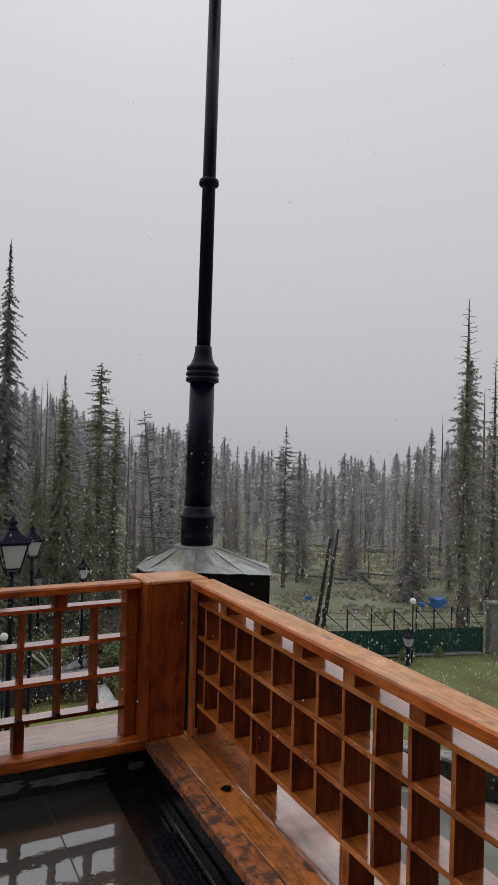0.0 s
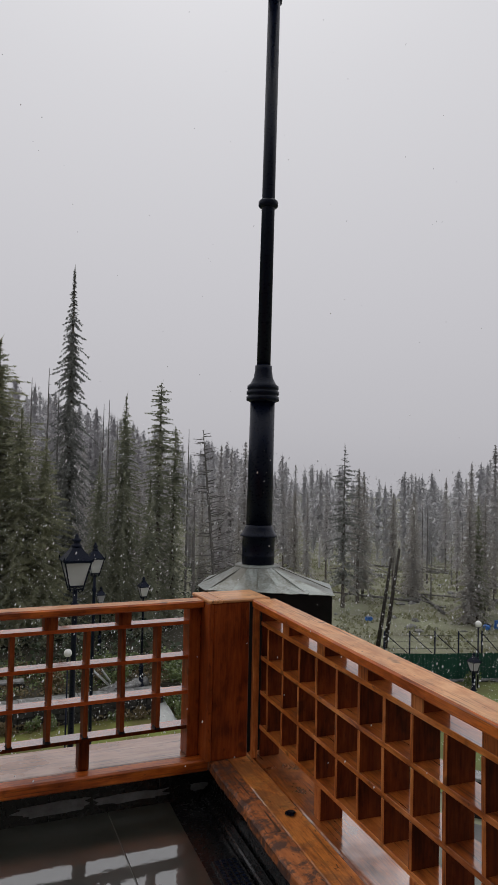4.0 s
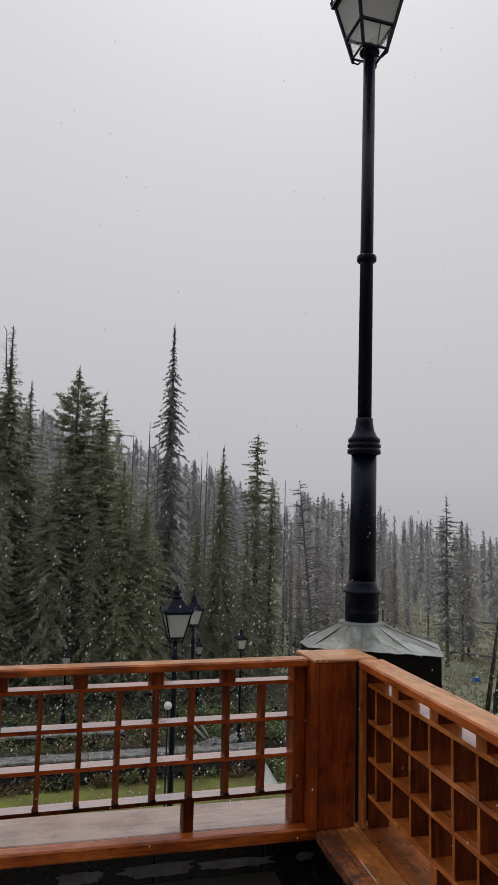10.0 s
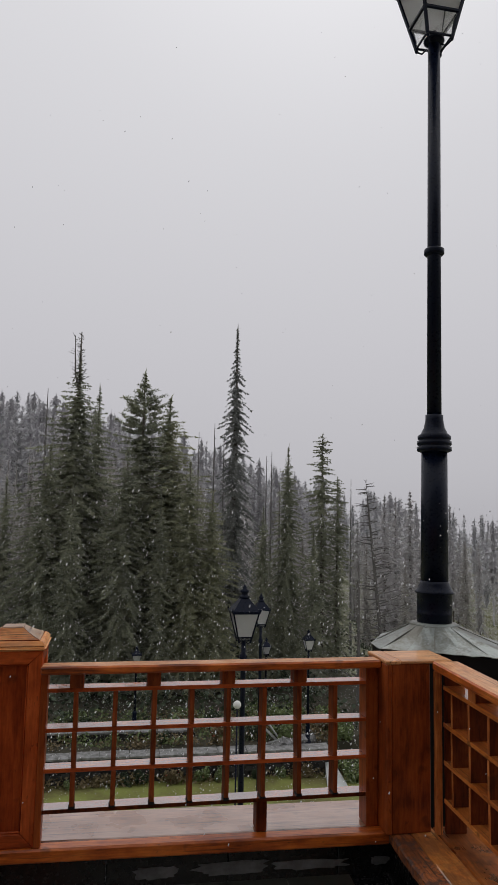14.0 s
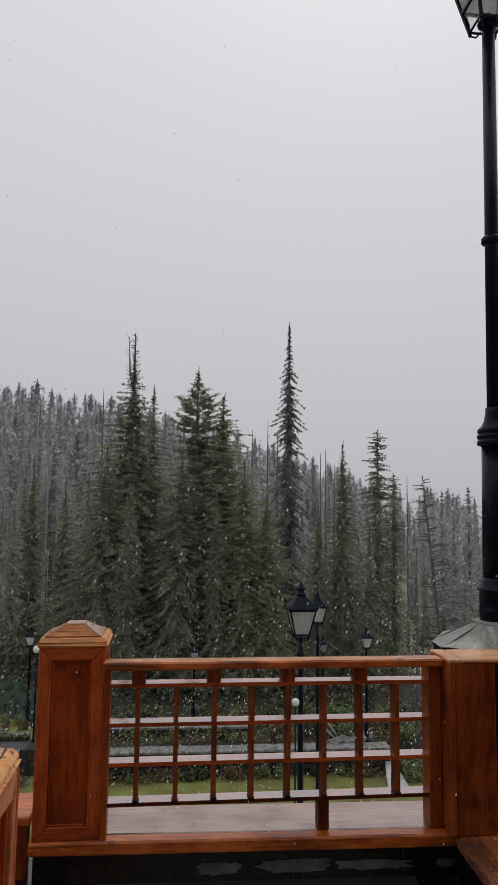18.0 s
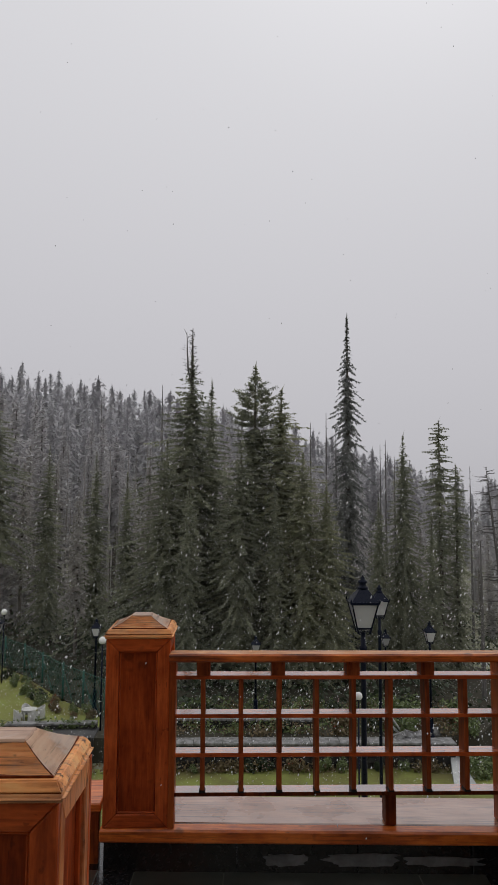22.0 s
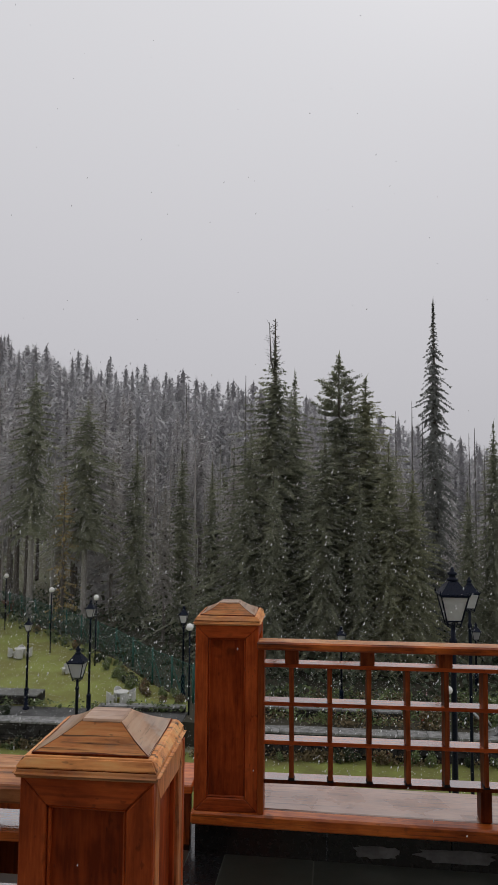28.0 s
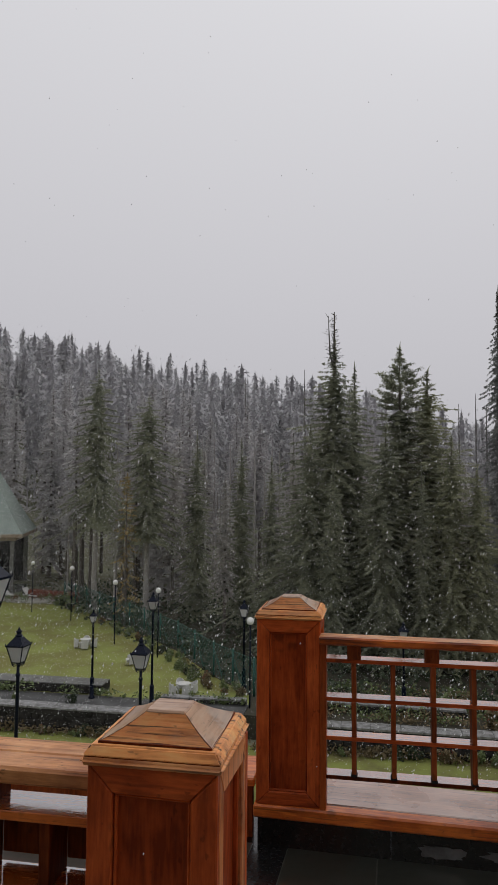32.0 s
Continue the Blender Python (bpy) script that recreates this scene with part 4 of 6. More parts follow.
part("roof_collar", lathe([(0.15, 0.950), (0.15, 0.966), (0.12, 0.974)], 16, None, PEAK.x, PEAK.y), ZINC, pillar)


# ---- garden ----
LOW, HIGH = -7.9, -7.0


def stand(x, y):
    """The height on which things in the garden stand."""
    return HIGH if y > 26.3 and -40 < x < 10 and y < 52 else ground_height(x, y)


def sheet(name, points, z0, z1, mat, label, category):
    """A level terrace with upright sides."""
    bm = bmesh.new()
    hi = [bm.verts.new((x, y, z1)) for x, y in points]
    lo = [bm.verts.new((x, y, z0)) for x, y in points]
    bm.faces.new(hi)
    for k in range(len(points)):
        j = (k + 1) % len(points)
        bm.faces.new((lo[k], lo[j], hi[j], hi[k]))
    bmesh.ops.recalc_face_normals(bm, faces=bm.faces[:])
    return tagged(part(name, bm, mat, None), label, category, kind="structure")


sheet("lawn_upper", [(-42, 28.2), (-11.2, 28.2), (-5.0, 28.2), (-5.2, 29.5), (-7.5, 32.3), (-10.5, 36.8), (-15.1, 42), (-20, 47), (-23, 50.2), (-27, 50.2), (-42, 47)],
      -9.5, HIGH, GRASS, "wet mown lawn with worn brownish patches", "lawn")
sheet("planting_bed", [(-4.99, 26.95), (9.5, 26.95), (14.5, 34), (12, 46), (-12, 48), (-19.9, 47.01), (-15.05, 42.01), (-10.45, 36.81), (-7.45, 32.31), (-5.15, 29.51), (-4.97, 28.2)],
      -9.5, HIGH, BEDSOIL, "planting bed coloured dark for the shade of the wood", "ground")
sheet("garden_path", [(-42, 26.95), (-5.0, 26.95), (-5.0, 28.19), (-42, 28.19)], -9.5, HIGH + 0.01, DARKPAVE, "wet grey stone path behind the retaining wall", "path")
lower = bmesh.new()
cols = []
for i in range(61):
    x = -22 + 0.6 * i
    cols.append([lower.verts.new((x, y, max(ground_height(x, y), LOW - 0.05) + 0.03)) for y in (19, 20, 21, 22, 23, 24, 25, 26.29)])
for a, b in zip(cols, cols[1:]):
    for k in range(7):
        lower.faces.new((a[k], b[k], b[k + 1], a[k + 1])).smooth = True
tagged(part("lawn_lower", lower, LOWGRASS, None), "strip of wet lawn below the retaining wall", "lawn", kind="structure")

# lawn and wet road on the side of the green fence
strip = bmesh.new()
cols = []
for i in range(25):
    f = i / 24
    a, b = Vector((11.0 + 5.0 * f, 24.5 - 12.5 * f)), Vector((19.0 + 10.5 * f, 26.2 - 3.2 * f))
    cols.append([strip.verts.new((*a.lerp(b, g), ground_height(*a.lerp(b, g)) + 0.03)) for g in (0, 0.2, 0.4, 0.6, 0.8, 1)])
for a, b in zip(cols, cols[1:]):
    for k in range(5):
        strip.faces.new((a[k], b[k], b[k + 1], a[k + 1])).smooth = True
bmesh.ops.recalc_face_normals(strip, faces=strip.faces[:])
tagged(part("lawn_side", strip, LUSH, None), "bright green lawn below the green fence", "lawn", kind="structure")
road = bmesh.new()
cols = []
for i in range(30):
    f = i / 29
    a, b = Vector((2.6 + 3.4 * f, 9.0 - 6.5 * f)), Vector((9.5 + 5.0 * f, 19.0 - 9.0 * f))
    cols.append([road.verts.new((*a.lerp(b, g), ground_height(*a.lerp(b, g)) + 0.03)) for g in (0, 0.17, 0.34, 0.5, 0.67, 0.84, 1)])
for a, b in zip(cols, cols[1:]):
    for k in range(6):
        road.faces.new((a[k], b[k], b[k + 1], a[k + 1])).smooth = True
bmesh.ops.recalc_face_normals(road, faces=road.faces[:])
tagged(part("road", road, PAVE, None), "wet grey paved drive beside the building", "road", kind="structure")


def stone_wall(name, a, b, z0, z1, deep, label, cope=0.08, size=0.34, top=COPING):
    """A low wall of rough stones between a and b, with coping slabs."""
    a, b = Vector((*a, 0)), Vector((*b, 0))
    length = (b - a).length
    w = thing(name, Matrix.Translation(a) @ Matrix.Rotation(math.atan2(b.y - a.y, b.x - a.x), 4, "Z"), label, "wall", kind="structure")
    rnd = random.Random(int(length * 100))
    part("core", slab(0, length, 0.05, deep - 0.02, z0 - 0.3, z1 - cope, 0), DARKSTONE, w)
    meshes = []
    for v in range(5):
        bm = slab(-size / 2 + 0.012, size / 2 - 0.012, -0.01 - 0.03 * rnd.random(), 0.08, -0.095, 0.095, 0)
        for vert in bm.verts:
            vert.co += Vector((rnd.uniform(-0.05, 0.05), rnd.uniform(-0.03, 0.03), rnd.uniform(-0.035, 0.035)))
        meshes.append(shared("stone", bm, DARKSTONE))
    nz = max(1, int((z1 - cope - z0) / 0.21))
    hz = (z1 - cope - z0) / nz
    n = int(length / size)
    count = 0
    for i in range(n):
        for j in range(nz):
            x = (i + 0.5 + 0.5 * (j % 2)) * length / n
            if x > length - 0.1:
                continue
            m = Matrix.Translation((x, 0, z0 + (j + 0.5) * hz)) @ Matrix.Diagonal((length / n / size, 1, hz / 0.21, 1))
            if count < 150:
                place("stone", meshes[rnd.randrange(5)], w, m)
                count += 1
    for i in range(max(1, int(length / 1.0))):
        step_ = length / max(1, int(length / 1.0))
        o = part("coping", slab(i * step_ + 0.006, (i + 1) * step_ - 0.006, -0.05, deep, z1 - cope, z1 + rnd.uniform(-0.008, 0.008), 0.01), top, w)
    return w


stone_wall("retaining_wall_left", (-22, 26.3), (-5.2, 26.3), LOW, HIGH + 0.03, 0.64, "dark rough stone retaining wall with wet pale coping")
stone_wall("retaining_wall_right", (-3.4, 26.3), (8.4, 26.2), LOW, HIGH + 0.03, 0.64, "dark rough stone retaining wall with wet pale coping")
stone_wall("step_wall", (-8.6, 27.95), (-5.1, 28.1), HIGH, HIGH + 0.22, 0.35, "low stone edging at the foot of the lawn", 0.07)
stone_wall("garden_wall", (-22, 28.25), (-11.3, 28.35), HIGH, HIGH + 0.40, 0.95, "low dark stone garden wall with a broad top", 0.05, top=STONE)
stone_wall("low_wall", (-3.5, 28.2), (3.4, 28.0), HIGH, HIGH + 0.35, 0.4, "low dark stone wall in the planting bed")
stone_wall("side_wall", (13.2, 15.0), (15.0, 11.8), ground_height(14, 13.4) - 0.3, ground_height(14, 13.4) + 0.9, 0.5, "grey masonry wall with pale coping beside the drive")
cheek = bmesh.new()
foot = [cheek.verts.new(p) for p in ((7.80, 24.7, LOW - 0.2), (8.60, 24.7, LOW - 0.2), (8.50, 26.4, LOW - 0.2), (8.22, 26.4, LOW - 0.2))]
face = [cheek.verts.new(p) for p in ((7.80, 24.7, LOW + 0.02), (8.60, 24.7, LOW + 0.02), (8.50, 26.4, LOW + 0.47), (8.22, 26.4, LOW + 0.47))]
cheek.faces.new(face)
for k in range(4):
    cheek.faces.new((foot[k], foot[(k + 1) % 4], face[(k + 1) % 4], face[k]))
bmesh.ops.bevel(cheek, geom=cheek.edges[:], offset=0.012, segments=1, affect="EDGES")
tagged(part("ramp", cheek, RAMPSTONE, None), "pale wet concrete ramp at the end of the stone wall", "ramp", kind="structure")
for x, y, tilt in ((6.30, 27.42, 44), (6.52, 27.36, 54)):
    board = thing("garden_board", pose(x, y, HIGH + 0.26, 18, tilt, 8), "pale weathered board leaning among the plants", "board", "leaning boards")
    part("plank", slab(-0.52, 0.50, -0.11, 0.11, -0.02, 0.02, 0.008), RAMPSTONE, board)

rnd = random.Random(41)
for i in range(4):
    rock = thing("garden_rock", pose(7.0 + rnd.uniform(-0.9, 0.9), 27.3 + rnd.uniform(-0.4, 0.4), HIGH, rnd.uniform(10, 55), rnd.uniform(-30, 30), rnd.uniform(0, 180)), "pale weathered rock slab among the plants", "rock", "garden rocks")
    bm = slab(-0.35, 0.35, -0.25, 0.25, -0.15, 0.12, 0.05)
    for v in bm.verts:
        v.co *= rnd.uniform(0.75, 1.2)
    part("stone", bm, COPING, rock)


# shrubs and flowers
def leaf_cloud(seed, n, rx, rz, s):
    """Loose leaf blades that fill an uneven mound."""
    rnd = random.Random(seed)
    lobes = [(rnd.uniform(-0.6, 0.6) * rx, rnd.uniform(-0.6, 0.6) * rx, rnd.uniform(0.25, 0.7) * rz, rnd.uniform(0.35, 0.6)) for _ in range(7)]
    verts, faces = [], []
    for _ in range(n):
        lx, ly, lz, lr = rnd.choice(lobes)
        d = Vector((rnd.gauss(0, 1), rnd.gauss(0, 1), rnd.gauss(0, 1))).normalized() * rnd.random() ** 0.4
        p = Vector((lx + d.x * lr * rx, ly + d.y * lr * rx, max(0.02, lz + d.z * lr * rz)))
        u = Vector((rnd.gauss(0, 1), rnd.gauss(0, 1), rnd.gauss(0, 0.6))).normalized() * s * rnd.uniform(0.6, 1.3)
        v = u.cross(Vector((rnd.gauss(0, 1), rnd.gauss(0, 1), rnd.gauss(0, 1)))).normalized() * s * 0.32
        i = len(verts)
        verts += [p - u * 0.5, p + v, p + u * 0.5, p - v]
        faces.append((i, i + 1, i + 2, i + 3))
    me = bpy.data.meshes.new("leaves")
    me.from_pydata([tuple(v) for v in verts], [], faces)
    return me


SHRUB = []
for k, mat in enumerate((SHRUBGREEN, SHRUBDARK, SHRUBGREEN, SHRUBBROWN)):
    me = leaf_cloud(40 + k, 540, 0.55, 0.9, 0.15)
    me.materials.append(mat)
    stems = bmesh.new()
    rnd = random.Random(k)
    for _ in range(6):
        rod((rnd.uniform(-0.1, 0.1), rnd.uniform(-0.1, 0.1), -0.05), (rnd.uniform(-0.35, 0.35), rnd.uniform(-0.35, 0.35), rnd.uniform(0.4, 0.8)), 0.012, 0.005, 4, stems)
    petals = leaf_cloud(70 + k, 26, 0.55, 1.0, 0.10)
    petals.materials.append((PETAL_W, PETAL_P, PETAL_W, PETAL_R)[k])
    SHRUB.append((me, shared("stems", stems, BARK), petals))
LABELS = ("light green garden shrub with white flowers", "dark green garden shrub with pink flowers", "green garden shrub with pale flowers", "brownish autumn shrub with red flowers")


def shrub(kind, x, y, s=1.0, flowers=True, base=None):
    z = stand(x, y) if base is None else base
    p = thing("shrub", pose(x, y, z, 0, 0, (x * 97 + y * 31) % 360), LABELS[kind] if flowers else LABELS[kind].split(" with")[0] + " beside the path", "shrub", "garden shrubs")
    leaves, stems, petals = SHRUB[kind]
    for name, me in (("leaves", leaves), ("stems", stems)) + ((("flowers", petals),) if flowers else ()):
        o = new(name, me)
        o.parent = p
        o.scale = (s, s, s)
        if name != "stems":
            o["kind"] = "stuff"


random.seed(11)
for i in range(30):
    shrub(random.choice((0, 1, 1, 1, 3)), -3.6 + 12.6 * i / 29 + random.uniform(-0.3, 0.3), random.uniform(27.3, 30.5), random.uniform(0.35, 0.9), random.random() < 0.6)
for i in range(7):
    shrub(random.choice((0, 2)), 7.2 + random.uniform(-1.5, 2.2), random.uniform(27.2, 29.5), random.uniform(0.6, 1.1), random.random() < 0.4)
FENCE = [(-23.2, 50.4), (-20.4, 48.0), (-15.0, 42.0), (-10.4, 36.8), (-7.4, 32.3), (-5.0, 29.4), (-4.2, 28.4)]
for i in range(48):
    f = (i + 0.5) / 48 * 5
    a, b = Vector(FENCE[int(f)]), Vector(FENCE[int(f) + 1])
    q = a.lerp(b, f - int(f)) + Vector((-0.8, -0.5)) * random.uniform(0.3, 1.3)
    shrub(random.choice((0, 0, 2, 1, 3)), q.x, q.y, random.uniform(0.3, 0.65), random.random() < 0.8)
for i in range(14):
    shrub(random.choice((0, 2, 3)), -27.5 + 5.0 * i / 13 + random.uniform(-0.2, 0.2), 50.0 + random.uniform(-0.5, 0.5), random.uniform(0.5, 0.8), True)
for i in range(26):
    shrub(random.choice((0, 1, 3, 1)), -16 + 11.0 * i / 25 + random.uniform(-0.3, 0.3), random.choice((26.05, 26.05, 27.1)) + random.uniform(-0.1, 0.1), random.uniform(0.2, 0.48), random.random() < 0.5, LOW if i % 3 else None)
for i in range(12):
    shrub(random.choice((0, 1, 3)), -16 + 10.5 * i / 11 + random.uniform(-0.4, 0.4), 26.0 + random.uniform(-0.15, 0.1), random.uniform(0.2, 0.42), random.random() < 0.5, LOW)
for i in range(4):
    shrub(random.choice((0, 2)), -10.2 + 1.4 * i, 28.1 + random.uniform(-0.1, 0.2), random.uniform(0.2, 0.38), True)
for i in range(12):
    shrub(random.choice((0, 1, 3)), -2.5 + 11 * i / 11 + random.uniform(-0.4, 0.4), 26.0 + random.uniform(-0.1, 0.1), random.uniform(0.3, 0.6), random.random() < 0.4, LOW)
for x, y, k in ((9.0, 25.3, 0.7), (9.5, 25.9, 0.9), (8.9, 26.3, 0.8)):
    shrub(0, x, y, k, False, LOW)
for i in range(3):
    shrub(random.choice((0, 1)), 20.5 + i * 1.9, 25.2 - i * 0.25 + random.uniform(-0.3, 0.1), random.uniform(0.4, 0.9), False)


# chain-link fence along the lawn
def net(name, a, b, z, h, mat, parent, gap=0.27, r=0.009):
    """Crossed wires between two posts."""
    a, b = Vector((*a, z)), Vector((*b, z))
    bm = bmesh.new()
    length = (b - a).length
    d = (b - a) / length
    n = int(length / gap)
    for k in range(-int(h / gap), n + 1):
        for s in (1, -1):
            x0, z0, x1, z1 = k * gap, 0.0, k * gap + h, h
            if x0 < 0:
                z0, x0 = -x0, 0.0
            if x1 > length:
                z1, x1 = h - (x1 - length), length
            if x1 <= x0:
                continue
            if s < 0:
                z0, z1 = h - z0, h - z1
            rod(a + d * x0 + Vector((0, 0, z0)), a + d * x1 + Vector((0, 0, z1)), r, r, 3, bm)
    return part(name, bm, mat, parent)


fence = thing("wire_fence", pose(0, 0, 0), "green chain-link fence with posts along the lawn edge", "fence")
for a, b in zip(FENCE, FENCE[1:]):
    a, b = Vector(a), Vector(b)
    n = max(1, round((b - a).length / 2.4))
    for k in range(n):
        p, q = a.lerp(b, k / n), a.lerp(b, (k + 1) / n)
        part("post", rod((p.x, p.y, HIGH - 0.1), (p.x, p.y, HIGH + 1.6), 0.045, 0.045, 6), GREENPAINT, fence)
        part("strut", rod((p.x, p.y, HIGH + 1.3), ((p.x + q.x) / 2, (p.y + q.y) / 2, HIGH + 0.05), 0.02, 0.02, 5), GREENPAINT, fence)
        part("rail", rod((p.x, p.y, HIGH + 1.5), (q.x, q.y, HIGH + 1.5), 0.016, 0.016, 5), GREENPAINT, fence)
        net("netting", p, q, HIGH + 0.05, 1.45, GREENPAINT, fence)


def globe_lamp(x, y, ztop, base=None, r=0.15):
    z = stand(x, y) if base is None else base
    p = thing("globe_lamp", pose(x, y, z), "white globe lamp on a thin dark post", "garden lamp", "globe lamps")
    k = r / 0.15
    part("post", rod((0, 0, -0.1), (0, 0, ztop - z - 1.6 * r), 0.035 * k, 0.03 * k, 8), BLACK, p)
    bm = bmesh.new()
    bmesh.ops.create_uvsphere(bm, u_segments=16, v_segments=10, radius=r)
    for f in bm.faces:
        f.smooth = True
    for v in bm.verts:
        v.co.z += ztop - z - r
    part("globe", bm, GLOBE, p)
    part("cup", lathe([(0.03 * k, ztop - z - 2.3 * r), (0.07 * k, ztop - z - 2.0 * r), (0.075 * k, ztop - z - 1.85 * r)], 12), BLACK, p)


for x, y, z in ((-19.6, 43.6, -3.45), (-14.3, 37.6, -3.45), (-11.0, 35.1, -3.45), (-4.9, 27.8, -3.45), (-23.6, 46.0, -3.45)):
    globe_lamp(x, y, z)
globe_lamp(22.4, 24.3, -4.9)
globe_lamp(1.885, 10.6, -1.13, ground_height(1.9, 10.7), 0.06)


# garden tables and chairs
def wicker_chair(m):
    p = thing("garden_chair", m, "white wicker garden armchair on the lawn", "chair", "garden chairs")
    part("seat", slab(-0.24, 0.24, -0.24, 0.24, 0.36, 0.42, 0.02), WICKER, p)
    bm = bmesh.new()
    inner, outer = [], []
    for k in range(13):
        a = math.radians(-20 + 220 * k / 12)
        h = 0.64 + 0.18 * max(0, math.sin(a)) ** 1.5
        inner.append([bm.verts.new((0.25 * math.cos(a), 0.25 * math.sin(a), z)) for z in (0.10, h)])
        outer.append([bm.verts.new((0.29 * math.cos(a), 0.29 * math.sin(a), z)) for z in (0.10, h)])
    for a, b, c, d in zip(inner, inner[1:], outer, outer[1:]):
        bm.faces.new((a[0], a[1], b[1], b[0]))
        bm.faces.new((c[0], d[0], d[1], c[1]))
        bm.faces.new((a[1], c[1], d[1], b[1]))
    part("backrest", bm, WICKER, p)
    for sx in (-1, 1):
        for sy in (-1, 1):
            part("leg", rod((sx * 0.2, sy * 0.2, 0), (sx * 0.21, sy * 0.21, 0.37), 0.022, 0.022, 6), WICKER, p)
    return p


def garden_table(m):
    p = thing("garden_table", m, "small white garden table on the lawn", "table", "garden tables")
    part("tabletop", lathe([(0.02, 0.68), (0.46, 0.68), (0.48, 0.70), (0.46, 0.72), (0.0, 0.72)], 18), WICKER, p)
    part("apron", lathe([(0.36, 0.56), (0.36, 0.679)], 18), WICKER, p)
    for sx in (-1, 1):
        for sy in (-1, 1):
            part("leg", rod((sx * 0.31, sy * 0.31, 0), (sx * 0.31, sy * 0.31, 0.58), 0.03, 0.03, 6), WICKER, p)
    return p


for x, y, a in ((-7.97, 29.09, 20), (-15.50, 36.44, 5)):
    t = garden_table(pose(x, y, HIGH, 0, 0, a))
    t.scale = (0.66, 0.66, 0.66)
    for k in range(4):
        b = math.radians(a + 90 * k + 12)
        wicker_chair(pose(x + 0.44 * math.cos(b), y + 0.44 * math.sin(b), HIGH, 0, 0, math.degrees(b) - 90)).scale = (0.66, 0.66, 0.66)
wicker_chair(pose(-11.87, 33.32, HIGH, 0, 0, -60)).scale = (0.72, 0.72, 0.72)

# pavilion at the far end of the lawn
pav = thing("garden_pavilion", pose(-33.6, 54.5, HIGH, 0, 0, 20), "open wooden pavilion with a curved green metal roof", "pavilion")
bm = bmesh.new()
rings = []
for i in range(9):
    f = i / 8
    w = 4.6 * (1 - f) + 0.15
    z = 5.0 + 8.4 * f ** 1.12
    rings.append([bm.verts.new((sx * w, sy * w, z)) for sx, sy in ((-1, -1), (1, -1), (1, 1), (-1, 1))])
for a, b in zip(rings, rings[1:]):
    for k in range(4):
        bm.faces.new((a[k], a[(k + 1) % 4], b[(k + 1) % 4], b[k]))
bm.faces.new(rings[-1])
bm.faces.new(rings[0][::-1])
part("roof", bm, GREENROOF, pav)
part("eave_board", slab(-4.75, 4.75, -4.75, 4.75, 4.72, 5.01, 0.03), EAVEWOOD, pav)
part("ceiling_beam", slab(-4.2, 4.2, -4.2, 4.2, 4.45, 4.72, 0.02), EAVEWOOD, pav)
for sx in (-1, 1):
    for sy in (-1, 1):
        part("column", slab(sx * 3.9 - 0.16, sx * 3.9 + 0.16, sy * 3.9 - 0.16, sy * 3.9 + 0.16, 0, 4.45, 0.02), GREYPOST, pav)
part("floor_slab", slab(-4.3, 4.3, -4.3, 4.3, -0.3, 0.12, 0.02), STONE, pav)
# black sheets added to make the open pavilion dark inside
part("back_wall", slab(-3.7, 3.7, 3.85, 3.97, 0.12, 4.45, 0), DULLBLACK, pav, "black rear sheet standing for the shaded interior")
part("side_wall", slab(-3.97, -3.85, -3.7, 3.7, 0.12, 4.45, 0), DULLBLACK, pav, "black side sheet standing for the shaded interior")
planter = thing("brick_planter", pose(-24.4, 51.0, HIGH, 0, 0, -12), "low red brick planter at the edge of the lawn", "planter")
part("box", slab(-2.2, 2.2, -0.3, 0.3, -0.2, 0.75, 0.02), BRICK, planter)
for x, a in ((-27.9, 10), (-26.2, -8)):
    lounger = thing("sun_lounger", pose(x, 51.2, HIGH, 0, 0, 80 + a), "white sun lounger with a raised back", "lounger", "loungers")
    part("frame", slab(-0.3, 0.3, -0.9, 0.4, 0.28, 0.36, 0.02), WICKER, lounger)
    bm = slab(-0.3, 0.3, 0, 0.75, 0, 0.07, 0.02)
    o = part("backrest", bm, WICKER, lounger)
    o.matrix_local = pose(0, 0.4, 0.3, 45)
    for sx in (-0.26, 0.26):
        for sy in (-0.8, 0.35):
            part("leg", rod((sx, sy, 0), (sx, sy, 0.29), 0.03, 0.03, 6), WICKER, lounger)

# green sheet fence, its struts and the gate pillar
GF = [(19.0, 26.6), (21.2, 25.75), (23.4, 25.1), (25.2, 24.6), (26.75, 24.05)]
gfence = thing("sheet_fence", pose(0, 0, 0), "dark green sheet fence topped by barbed-wire struts", "fence")
